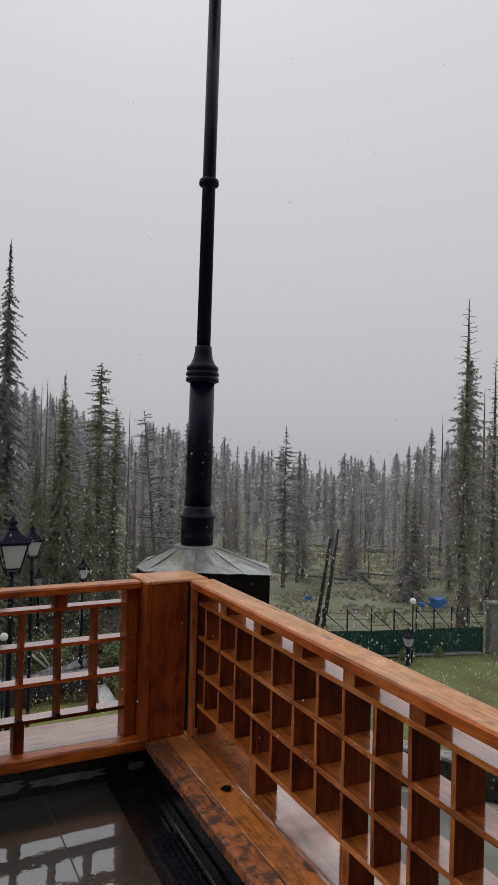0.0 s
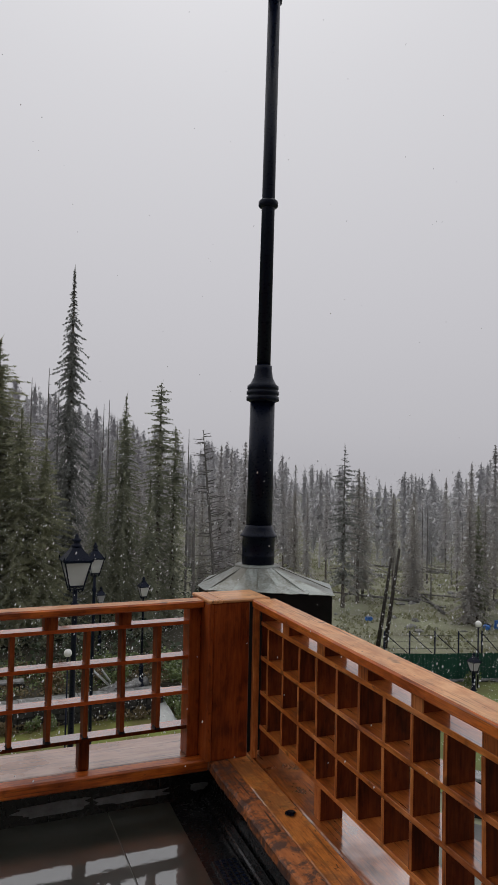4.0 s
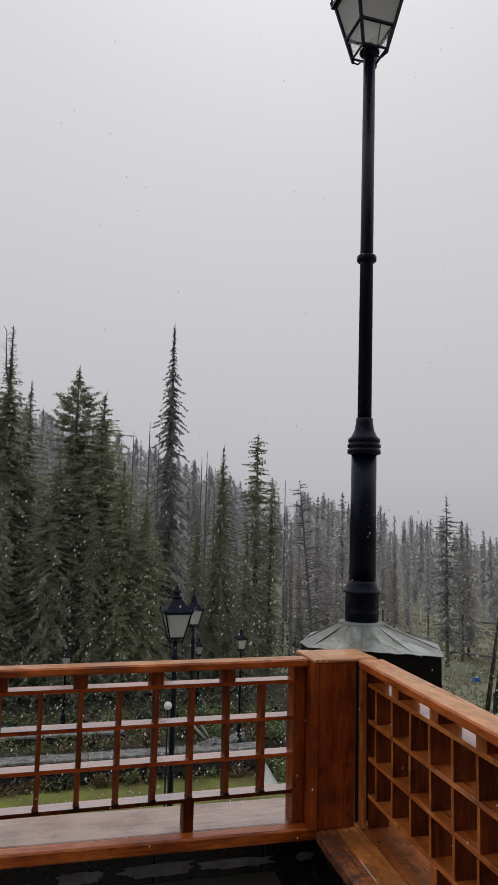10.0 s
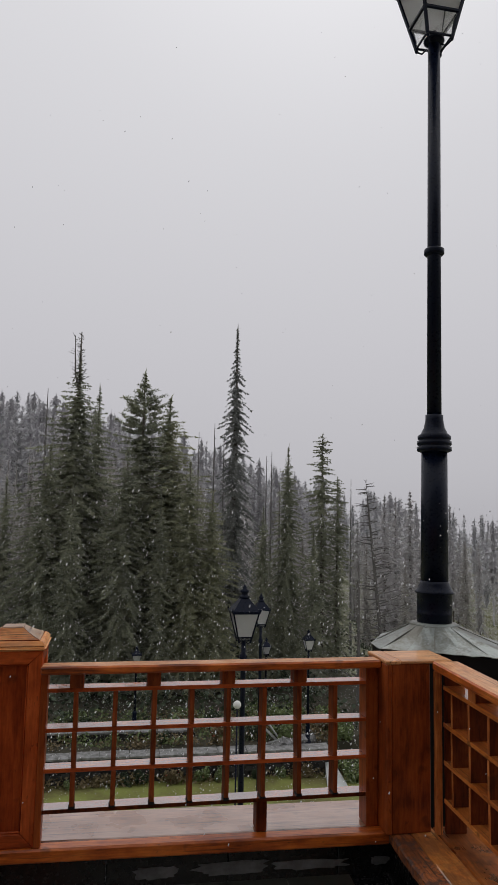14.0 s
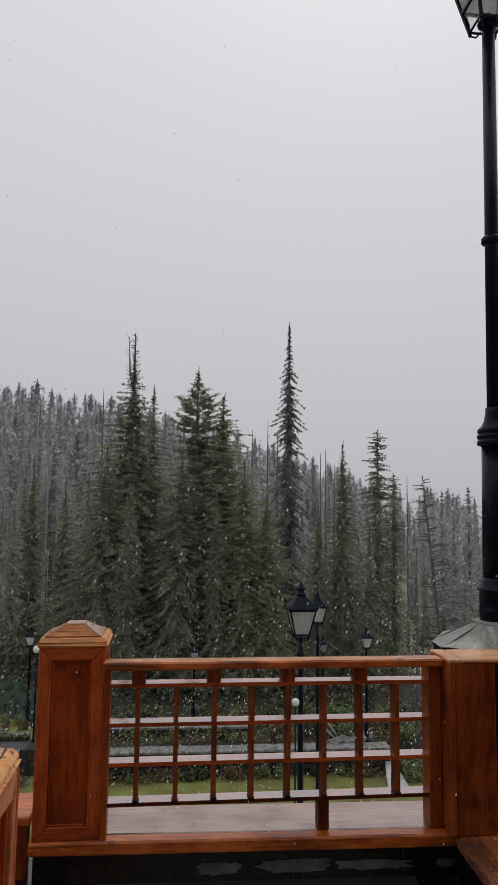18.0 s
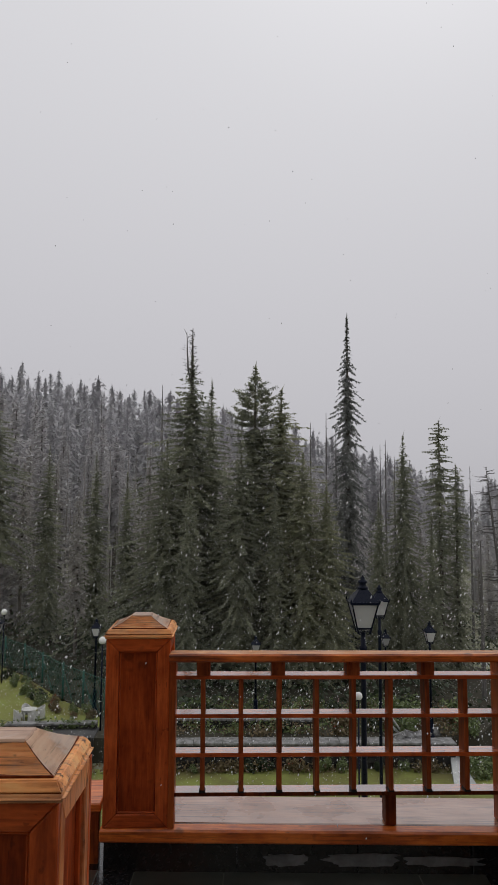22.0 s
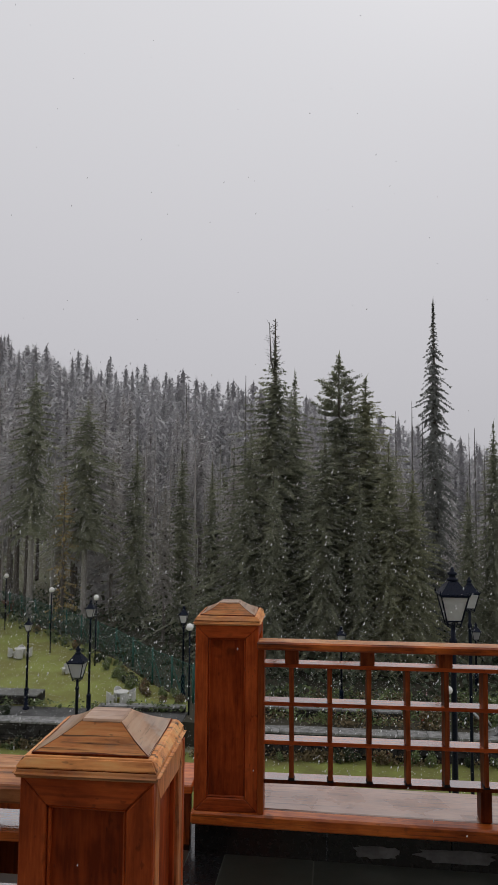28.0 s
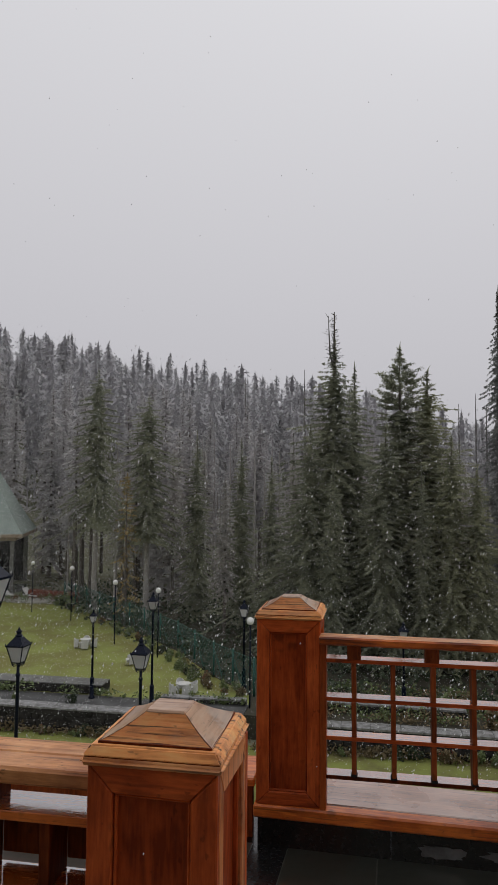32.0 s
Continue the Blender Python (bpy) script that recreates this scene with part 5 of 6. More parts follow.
for a, b in zip(GF, GF[1:]):
    a, b = Vector(a), Vector(b)
    for k in range(2):
        p, q = a.lerp(b, k / 2), a.lerp(b, (k + 1) / 2)
        d = (q - p)
        m = Matrix.Translation((p.x, p.y, LOW)) @ Matrix.Rotation(math.atan2(d.y, d.x), 4, "Z")
        bm = bmesh.new()
        n = 14
        L = d.length
        lo = [bm.verts.new((L * i / n, 0.02 * (i % 2), 0.0)) for i in range(n + 1)]
        hi = [bm.verts.new((L * i / n, 0.02 * (i % 2), 1.28)) for i in range(n + 1)]
        for i in range(n):
            bm.faces.new((lo[i], lo[i + 1], hi[i + 1], hi[i]))
        bmesh.ops.solidify(bm, geom=bm.faces[:], thickness=0.01)
        o = part("sheet", bm, GREENSHEET, gfence)
        o.matrix_local = m
        o = part("post", rod((0, 0.05, -0.2), (0, 0.05, 2.3), 0.04, 0.04, 6), BLACK, gfence)
        o.matrix_local = m
        o = part("strut", rod((0, 0.05, 2.2), (L * 0.9, 0.05, 1.3), 0.025, 0.02, 5), BLACK, gfence)
        o.matrix_local = m
        for z in (1.5, 1.8, 2.1):
            o = part("wire", rod((0, 0.05, z), (L, 0.05, z), 0.008, 0.008, 4), BLACK, gfence)
            o.matrix_local = m
gate = thing("gate_pillar", pose(26.99, 23.75, LOW, 0, 0, -15), "pale concrete gate pillar with a flat cap", "pillar")
part("shaft", slab(-0.22, 0.22, -0.2, 0.2, -0.3, 2.45, 0.02), STONE, gate)
part("cap", slab(-0.3, 0.6, -0.28, 0.28, 2.451, 2.58, 0.02), COPING, gate)
stone_wall("fence_footing", (19.4, 26.2), (26.5, 23.85), LOW - 0.25, LOW + 0.12, 0.35, "rough stone footing below the green fence", 0.06)
for i, (x, y, w, h) in enumerate(((32.3, 32.8, 0.85, 0.55), (31.4, 33.3, 0.35, 0.25), (25.9, 38.0, 0.4, 0.2))):
    z = ground_height(x, y)
    tp = thing("tarpaulin", pose(x, y, z, 0, 0, 30 * i), "crumpled bright blue tarpaulin over a stack", "tarpaulin")
    rnd = random.Random(i)
    bm = slab(-w / 2, w / 2, -w / 2, w / 2, -0.1, h, 0.05)
    bmesh.ops.subdivide_edges(bm, edges=bm.edges[:], cuts=2)
    for v in bm.verts:
        v.co += Vector((rnd.uniform(-0.06, 0.06), rnd.uniform(-0.06, 0.06), rnd.uniform(-0.05, 0.05)))
    part("sheet", bm, BLUETARP, tp)

for x, y, z, k in ((1.99, 10.74, 0.57, 0.95), (4.06, 19.09, -0.47, 1.0), (7.69, 26.94, -2.69, 0.95), (7.18, 32.23, -3.90, 0.9), (-5.66, 30.59, -3.19, 0.9), (-8.77, 27.24, -2.49, 0.84),
                   (-8.50, 15.89, -1.74, 1.0), (-6.26, 18.39, -2.38, 1.0), (-5.88, 10.07, 0.62, 0.95)):
    set_lamp(x, y, z, k)
set_lamp(1.12, 29.01, -3.60, 0.85)
set_lamp(-11.53, 27.82, -3.38, 0.62)
set_lamp(21.97, 24.09, -6.19)

# undergrowth below the firs
rnd = random.Random(21)
verts, faces = [], []
for i in range(26000):
    b, r = math.radians(rnd.uniform(-27, 44)), rnd.uniform(29.5, 66)
    x, y = -r * math.sin(b), r * math.cos(b)
    if x < -4.6 - 0.95 * (y - 29) and y < 51 and x > -40:
        continue
    z = stand(x, y) + rnd.random() ** 2 * 1.2
    s = rnd.uniform(0.12, 0.32)
    a, e = rnd.random() * 6.283, rnd.uniform(-0.5, 0.9)
    u = Vector((math.cos(a) * math.cos(e), math.sin(a) * math.cos(e), math.sin(e))) * s
    v = u.cross(Vector((rnd.gauss(0, 1), rnd.gauss(0, 1), rnd.gauss(0, 1)))).normalized() * s * 0.35
    p, k = Vector((x, y, z)), len(verts)
    verts += [tuple(p), tuple(p + u * 0.5 + v), tuple(p + u), tuple(p + u * 0.5 - v)]
    faces.append((k, k + 1, k + 2, k + 3))
me = bpy.data.meshes.new("undergrowth")
me.from_pydata(verts, [], faces)
me.materials.append(SHRUBDARK)
tagged(new("undergrowth", me), "low dark undergrowth below the firs", "undergrowth", kind="stuff")

rnd = random.Random(22)
verts, faces = [], []
for i in range(16000):
    b, r = math.radians(rnd.uniform(-50, -27)), 30 + 58 * rnd.random() ** 0.8
    x, y = -r * math.sin(b), r * math.cos(b)
    if x < 18 or y < 24.5 or noise.noise(Vector((x * 0.35, y * 0.35, 3))) < -0.05:
        continue
    z = ground_height(x, y) - 0.02
    s, a = rnd.uniform(0.06, 0.24) * (1.0 if rnd.random() < 0.9 else 1.8), rnd.random() * 6.283
    lean = 0.5 * s
    k = len(verts)
    verts += [(x - 0.12 * math.sin(a), y + 0.12 * math.cos(a), z), (x + 0.12 * math.sin(a), y - 0.12 * math.cos(a), z), (x + lean * math.cos(a), y + lean * math.sin(a), z + s)]
    faces.append((k, k + 1, k + 2))
me = bpy.data.meshes.new("slope_grass")
me.from_pydata(verts, [], faces)
me.materials.append(SLOPEGRASS)
tagged(new("slope_grass", me), "rough brown and green grass tufts on the slope", "grass", kind="stuff")

# low plants that cover the planting bed and the foot of the wall
def low_plants(name, seed, count, x0, x1, y0, y1, z, mat, label):
    rnd = random.Random(seed)
    spots = [(rnd.uniform(x0, x1), rnd.uniform(y0, y1), rnd.uniform(0.12, 0.45)) for _ in range(count // 40)]
    verts, faces = [], []
    for _ in range(count):
        cx, cy, h = rnd.choice(spots)
        p = Vector((min(max(rnd.gauss(cx, 0.22), x0), x1), min(max(rnd.gauss(cy, 0.18), y0), y1), z + h * rnd.random()))
        s = rnd.uniform(0.06, 0.17)
        a, e = rnd.random() * 6.283, rnd.uniform(-0.3, 1.1)
        u = Vector((math.cos(a) * math.cos(e), math.sin(a) * math.cos(e), math.sin(e))) * s
        v = u.cross(Vector((rnd.gauss(0, 1), rnd.gauss(0, 1), rnd.gauss(0, 1)))).normalized() * s * 0.3
        k = len(verts)
        verts += [tuple(p), tuple(p + u * 0.5 + v), tuple(p + u), tuple(p + u * 0.5 - v)]
        faces.append((k, k + 1, k + 2, k + 3))
    me = bpy.data.meshes.new(name)
    me.from_pydata(verts, [], faces)
    me.materials.append(mat)
    tagged(new(name, me), label, "plants", kind="stuff")


low_plants("bed_plants", 51, 6500, -3.8, 9.3, 27.1, 31.5, HIGH, SHRUBGREEN, "low light green plants covering the planting bed")
low_plants("withered_plants", 52, 4500, -4.4, 9.3, 27.0, 30.5, HIGH, SHRUBBROWN, "withered brown plants among the flower bed")
low_plants("wall_foot_weeds", 53, 3500, -16, 9.0, 25.8, 26.22, LOW, SHRUBBROWN, "brown weeds along the foot of the stone wall")
low_plants("path_side_flowers", 54, 800, -16, -5.2, 28.0, 28.2, HIGH + 0.02, SHRUBGREEN, "low plants along the edge of the path")
low_plants("lawn_edge_flowers", 55, 1600, -28.5, -23.4, 49.2, 50.3, HIGH, PETAL_W, "white and pale flowers at the far edge of the lawn")


# ---- trees ----
def crown_mesh(seed, h, r, bare=0.08, top=1.0, power=0.8, gap=0.36, twig=0.34, step=0.15, branches=10, droop=0.45, lift=0.35, ragged=0.4, thin=0.1,
               pine_from=2.0, core=0.35, tip=0.1, width=0.3, hang=1):
    """The foliage of a conifer: whorls of drooping boughs, each set with pointed sprays on both sides and hanging ones below.
    pine_from: height share above which the boughs turn up and carry tufts at their ends alone, as on a pine; tip: the share at the top that narrows to a point."""
    rnd = random.Random(seed)
    verts, faces = [], []
    uni = rnd.uniform

    def spray(x, y, z, b, e, s, w):
        """A pointed spray from (x, y, z) at bearing b and slope e."""
        cb, sb, ce, se = math.cos(b), math.sin(b), math.cos(e), math.sin(e)
        roll = uni(-0.9, 0.9) * w
        i = len(verts)
        verts.append((x - sb * w, y + cb * w, z + roll))
        verts.append((x + sb * w, y - cb * w, z - roll))
        verts.append((x + cb * ce * s, y + sb * ce * s, z + se * s))
        faces.append((i, i + 1, i + 2))

    z = h * bare
    side = [uni(0.72, 1.2) for _ in range(9)]
    while z < h * top:
        u = (z / h - bare) / (top - bare)
        pine = u > pine_from
        body = (r * (1 - u) ** power + 0.06) * min(1, (1 - u) / tip + 0.12)
        body *= 1 - 0.5 * ragged + ragged * rnd.random()
        n = max(4, int(branches * (0.55 + 0.45 * (1 - u))))
        a0 = rnd.random() * 6.283
        if core and not pine and body > 0.5:
            i = len(verts)
            verts.append((0, 0, z + uni(0.1, 0.3) * body))
            for k in range(11):
                q = core * body * uni(0.35, 1.25)
                verts.append((q * math.cos(a0 + k * 0.571), q * math.sin(a0 + k * 0.571), z - droop * q * uni(0.4, 1.2)))
            faces.extend((i, i + 1 + k, i + 1 + (k + 1) % 11) for k in range(11))
        for k in range(n):
            if rnd.random() < thin:
                continue
            a = a0 + 6.283 * k / n + uni(-0.3, 0.3)
            L = body * uni(0.6, 1.12) * side[int(a * 1.4) % 9]
            rise = lift * (u - 0.45) + uni(-0.1, 0.1)
            sag = droop * uni(0.6, 1.3) * (0.45 + 0.55 * (1 - u))
            if pine:
                rise, sag = uni(0.25, 0.6), -0.1
            ca, sa = math.cos(a), math.sin(a)
            m = max(2, int(L / step))
            z0 = z + uni(-0.4, 0.4) * gap
            for j in range(m + 1):
                f = (j + 0.35) / (m + 0.35)
                if f < (0.4 if pine else 0.12):
                    continue
                px, pz = L * f, z0 + L * (rise * f - sag * f * f + 0.22 * sag * f ** 4)
                x, y = px * ca, px * sa
                s = twig * uni(0.65, 1.3) * (1.15 - 0.5 * f) * min(1.0, 0.45 + 0.45 * L)
                if pine:
                    for _ in range(13):
                        spray(x + uni(-0.1, 0.1), y + uni(-0.1, 0.1), pz + uni(-0.08, 0.08), uni(0, 6.283), uni(-0.5, 1.1), 0.85 * s, 0.17 * s)
                    continue
                for q in (-1, 1):
                    spray(x, y, pz, a + q * uni(0.5, 1.25), uni(-0.75, 0.1), s, width * s)
                for _ in range(hang):
                    spray(x, y, pz, a + uni(-1.6, 1.6), uni(-1.3, -0.5), 0.9 * s, 1.1 * width * s)
            spray(L * ca * 0.92, L * sa * 0.92, pz, a + uni(-0.2, 0.2), uni(-0.8, 0.2), 0.9 * twig * min(1.0, 0.5 + 0.5 * L), 0.09)
        z += gap * uni(0.7, 1.3) * (0.5 + 0.5 * (1 - u))
    for k in range(5):
        spray(0, 0, h * top - 0.25 * k, 1.3 * k, 1.2, 0.5, 0.05)
    me = bpy.data.meshes.new("crown")
    me.from_pydata(verts, [], faces)
    return me


def bare_limbs(seed, h, z0, z1, length, n, r0=0.035, droop=0.2, forks=2):
    """Leafless limbs round a trunk between two heights."""
    rnd = random.Random(seed)
    bm = bmesh.new()
    for k in range(n):
        z = z0 + (z1 - z0) * (k + rnd.random()) / n
        a = rnd.random() * 6.283
        L = length * (1.05 - 0.75 * (z - z0) / (z1 - z0)) * rnd.uniform(0.5, 1.1)
        tip = Vector((L * math.cos(a), L * math.sin(a), z - droop * L + rnd.uniform(0, 0.3) * L))
        mid_ = Vector((0.5 * L * math.cos(a), 0.5 * L * math.sin(a), z + 0.05 * L))
        rod((0, 0, z), mid_, r0, r0 * 0.6, 4, bm)
        rod(mid_, tip, r0 * 0.6, 0.008, 4, bm)
        for _ in range(forks):
            b = a + rnd.uniform(-0.9, 0.9)
            q = mid_.lerp(tip, rnd.random())
            rod(q, q + Vector((math.cos(b), math.sin(b), rnd.uniform(-0.5, 0.5))) * L * 0.35, r0 * 0.4, 0.006, 3, bm)
    return bm


TRUNK = shared("trunk", lathe([(0.30, 0), (0.22, 2), (0.17, 8), (0.09, 15), (0.02, 20)], 8), BARK)


def source(crown, label, needles, extra=None, trunk=TRUNK):
    t = thing("fir_tree", pose(0, 0, -60), label, "tree", "firs")
    o = new("trunk", trunk)
    o.parent = t
    if crown:
        crown.materials.append(needles)
        c = new("crown", crown)
        c.parent = t
    if extra:
        part("dead_crown", extra, DEADWOOD, t, "dead bare limbs")["kind"] = "stuff"
    return t


# near trees, 20 m high as built
NEAR = [
    source(crown_mesh(1, 20, 4.6, 0.10, power=0.88, gap=0.30, twig=0.26, step=0.11, width=0.25), "dense dark green fir with drooping boughs", NEEDLE),
    source(crown_mesh(2, 20, 2.0, 0.08, top=0.985, power=0.78, gap=0.36, twig=0.25, step=0.10, width=0.27, branches=11, ragged=0.55, thin=0.06, droop=0.95, lift=-0.15, core=0.35, tip=0.16, hang=2), "tall slender spruce with tiered, tufted boughs", NEEDLE_BLUE, bare_limbs(22, 20, 17.6, 19.9, 0.22, 30, 0.016)),
    source(crown_mesh(3, 20, 4.0, 0.10, power=0.62, gap=0.36, twig=0.27, step=0.12, width=0.25, pine_from=0.78, ragged=0.45, droop=0.2, branches=11, tip=0.14), "broad pine with an open top of upturned, tufted boughs", NEEDLE),
    source(crown_mesh(4, 20, 5.2, 0.10, top=0.91, power=0.98, gap=0.28, twig=0.26, step=0.11, width=0.25, ragged=0.45), "dark fir with a dead, forked bare top", NEEDLE, bare_limbs(44, 20, 17.0, 19.9, 0.40, 60, 0.026, -0.35)),
    source(crown_mesh(5, 20, 1.75, 0.08, power=0.33, gap=0.36, twig=0.25, step=0.11, width=0.27, ragged=0.9, thin=0.2, droop=0.5, branches=9, tip=0.035, core=0.25, hang=2), "ragged columnar spruce with a thick tufted top", NEEDLE),
    source(crown_mesh(6, 20, 2.9, 0.40, power=0.42, gap=0.36, twig=0.28, step=0.12, width=0.27, ragged=0.95, thin=0.2, tip=0.09, droop=0.55), "fir with a tall pale trunk and dark crown", NEEDLE, None, shared("trunk", lathe([(0.30, 0), (0.24, 2), (0.19, 8), (0.10, 15), (0.02, 20)], 8), PALEBARK)),
    source(crown_mesh(7, 20, 3.0, 0.10, power=0.75, gap=0.34, twig=0.27, step=0.12, width=0.26, ragged=0.55, thin=0.15), "dark narrow fir standing among others", NEEDLE),
    source(crown_mesh(8, 20, 1.2, 0.16, top=0.88, power=0.5, gap=0.36, twig=0.25, step=0.11, ragged=0.9, thin=0.25, droop=0.8, branches=8, core=0.25), "tall bare-trunked spruce with short ragged boughs and a dead top", NEEDLE, bare_limbs(48, 20, 5, 19.8, 1.5, 90, 0.028, -0.1), shared("trunk", lathe([(0.26, 0), (0.2, 5), (0.16, 10), (0.09, 16), (0.02, 20)], 8), BARK)),
    source(crown_mesh(9, 20, 4.4, 0.10, power=0.8, gap=0.31, twig=0.27, step=0.12, width=0.26, droop=0.35, tip=0.12), "broad olive-green fir with a pointed top", NEEDLE_OLIVE),
    source(crown_mesh(10, 20, 3.1, 0.16, power=0.55, gap=0.55, twig=0.36, step=0.17, branches=8, ragged=0.6, thin=0.3, droop=0.25, tip=0.2, core=0.15), "open fir with loose tiers of boughs above a bare foot", NEEDLE_BLUE),
]
MID = [
    source(crown_mesh(11, 20, 2.3, 0.10, power=0.7, gap=0.6, twig=0.62, step=0.34, branches=7), "haze-coloured fir in the wood", NEEDLE_MID),
    source(crown_mesh(12, 20, 1.8, 0.30, power=0.6, gap=0.55, twig=0.58, step=0.32, branches=7, ragged=0.6), "slim haze-coloured fir with a bare lower trunk", NEEDLE_MID),
    source(crown_mesh(13, 20, 2.7, 0.05, power=0.8, gap=0.6, twig=0.64, step=0.36, branches=7), "broad haze-coloured fir in the wood", NEEDLE_MID),
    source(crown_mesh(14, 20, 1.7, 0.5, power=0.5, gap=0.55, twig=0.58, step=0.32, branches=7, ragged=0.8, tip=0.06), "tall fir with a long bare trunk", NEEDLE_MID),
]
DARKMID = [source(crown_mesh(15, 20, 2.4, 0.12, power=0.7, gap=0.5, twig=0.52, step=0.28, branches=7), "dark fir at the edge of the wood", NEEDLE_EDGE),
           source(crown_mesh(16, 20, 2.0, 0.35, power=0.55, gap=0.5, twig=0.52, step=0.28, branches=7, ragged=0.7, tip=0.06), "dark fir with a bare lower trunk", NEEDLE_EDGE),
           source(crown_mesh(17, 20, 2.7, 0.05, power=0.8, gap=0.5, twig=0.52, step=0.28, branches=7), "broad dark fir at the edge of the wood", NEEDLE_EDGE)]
fork = rod((0, 0, 16.6), (0.30, 0.05, 17.5), 0.05, 0.04, 5)
rod((0.30, 0.05, 17.5), (0.36, 0.0, 19.7), 0.04, 0.012, 5, fork)
rnd = random.Random(90)
for k in range(16):
    q = Vector((0.30, 0.05, 17.5)).lerp(Vector((0.36, 0.0, 19.7)), k / 16)
    a = rnd.random() * 6.283
    rod(q, q + Vector((math.cos(a), math.sin(a), 0.5)) * rnd.uniform(0.2, 0.5), 0.016, 0.005, 3, fork)
part("second_leader", fork, DEADWOOD, NEAR[3], "dead forked second leader")
SNAG = [source(None, "grey dead tree trunk without branches", NEEDLE, bare_limbs(31, 20, 7, 19.5, 0.8, 26, 0.03), shared("trunk", lathe([(0.24, 0), (0.17, 8), (0.10, 16), (0.03, 20)], 7), DEADWOOD)),
        source(None, "bleached dead tree with many fine drooping limbs", NEEDLE, bare_limbs(32, 20, 5, 19.8, 3.4, 95, 0.06, 0.1, 4), shared("trunk", lathe([(0.26, 0), (0.2, 8), (0.11, 16), (0.02, 20)], 7), DEADWOOD)),
        source(None, "thin pale bare trunk standing in the wood", NEEDLE, bare_limbs(33, 20, 6, 19, 0.5, 18, 0.02), shared("trunk", lathe([(0.22, 0), (0.16, 8), (0.10, 16), (0.03, 20)], 7), PALEBARK))]
GOLD = source(crown_mesh(18, 20, 1.7, 0.2, power=0.3, gap=0.55, twig=0.4, step=0.3, branches=7, thin=0.3, ragged=0.9, core=0, tip=0.05), "thin tree with yellow autumn leaves", NEEDLE_GOLD)
random.seed(5)


def plant(src, x, y, ztop, squeeze=1.0, lean=0.0):
    """A tree whose top reaches (x, y, ztop); lean: degrees by which it tips towards -x."""
    g = ground_height(x, y) - 0.15
    k = (ztop - g) / 20
    ob = copy_thing(src, pose(x + (ztop - g) * math.tan(radians(lean)), y, g, 0, -lean, 0 if lean else random.uniform(0, 360)))
    ob.scale = (k * squeeze, k * squeeze, k)
    return ob

plant(NEAR[3], -2.2, 40.0, 12.0, 1.28)
plant(NEAR[6], -1.1, 42.0, 9.1, 1.00)
plant(NEAR[2], 1.4, 38.0, 9.3, 1.22)
plant(NEAR[8], 2.9, 38.9, 8.2, 1.45)
plant(NEAR[1], 7.1, 41.4, 13.4, 0.88)
plant(NEAR[0], 9.3, 36.9, 5.5, 0.80)
plant(NEAR[4], 11.1, 36.4, 6.2, 1.00)
plant(NEAR[4], 12.2, 37.1, 3.9, 0.90)
plant(NEAR[0], -3.4, 37.9, 5.2, 1.15)
plant(NEAR[8], 3.8, 35.8, 4.4, 1.15)
plant(NEAR[0], 0.6, 36.0, 4.9, 1.2)
plant(NEAR[8], 5.0, 35.7, 2.7, 1.15)
plant(NEAR[0], 7.8, 36.2, 2.2, 0.75)
plant(NEAR[6], 10.1, 34.6, 1.3, 0.80)
plant(NEAR[6], -2.0, 35.0, 3.0, 1.00)
plant(NEAR[6], 2.3, 35.0, 2.6, 1.00)
plant(SNAG[1], 12.6, 33.8, 3.7, 0.80, 6.0)
plant(SNAG[0], 17.2, 49.1, 4.6, 0.70)
plant(SNAG[0], 8.1, 57.5, 9.5, 0.70)
plant(SNAG[0], 6.8, 57.6, 8.7, 0.70)
plant(SNAG[0], 9.2, 59.3, 8.8, 0.70)
plant(SNAG[0], 12.2, 53.7, 6.9, 0.70)
plant(SNAG[0], 12.0, 54.7, 6.6, 0.70)
plant(SNAG[0], 12.6, 52.5, 5.5, 0.70)
plant(SNAG[0], 11.6, 32.0, 0.1, 1.30)
plant(MID[0], 20.6, 51.0, 3.5, 1.00)
plant(MID[2], 23.3, 55.3, 3.2, 1.00)
plant(MID[0], 23.6, 53.0, 4.0, 1.00)
plant(DARKMID[0], 19.2, 44.0, -0.9, 0.70)
plant(NEAR[9], 26.6, 42.3, 3.5, 1.00)
plant(DARKMID[0], 30.0, 44.9, 1.2, 1.00)
plant(DARKMID[1], 28.6, 43.5, 1.8, 1.00)
plant(NEAR[7], 29.0, 27.5, 10.4, 1.00)
plant(DARKMID[1], 30.6, 28.8, 7.2, 1.10)
plant(DARKMID[1], 29.6, 28.4, 5.2, 0.90)
plant(NEAR[7], 33.0, 29.1, 7.7, 0.90)
plant(SNAG[0], 34.1, 30.9, 6.0, 0.80)
plant(DARKMID[0], 37.3, 33.3, 3.7, 1.00)
plant(MID[1], 41.6, 43.3, 4.0, 1.00)
plant(SNAG[0], 45.0, 45.5, 5.5, 0.80)
plant(MID[2], 44.3, 49.0, 2.7, 1.00)
plant(NEAR[6], 32.5, 35.3, 0.3, 0.85)
plant(MID[1], 39.4, 45.2, -1.3, 0.90)
plant(MID[1], 48.4, 57.3, 1.2, 0.80)
plant(SNAG[0], 38.5, 48.6, -1.0, 1.00)
plant(SNAG[0], 40.1, 49.9, -1.3, 1.00)
plant(SNAG[0], 34.7, 42.7, -3.8, 1.20)
plant(SNAG[0], 35.4, 46.0, -5.0, 1.60)
plant(DARKMID[0], 37.0, 36.5, 0.5, 0.80)
plant(DARKMID[1], 37.4, 39.0, -2.2, 0.80)
plant(NEAR[5], -19.9, 48.1, 10.3, 1.00)
plant(NEAR[5], -15.2, 45.7, 7.9, 1.15)
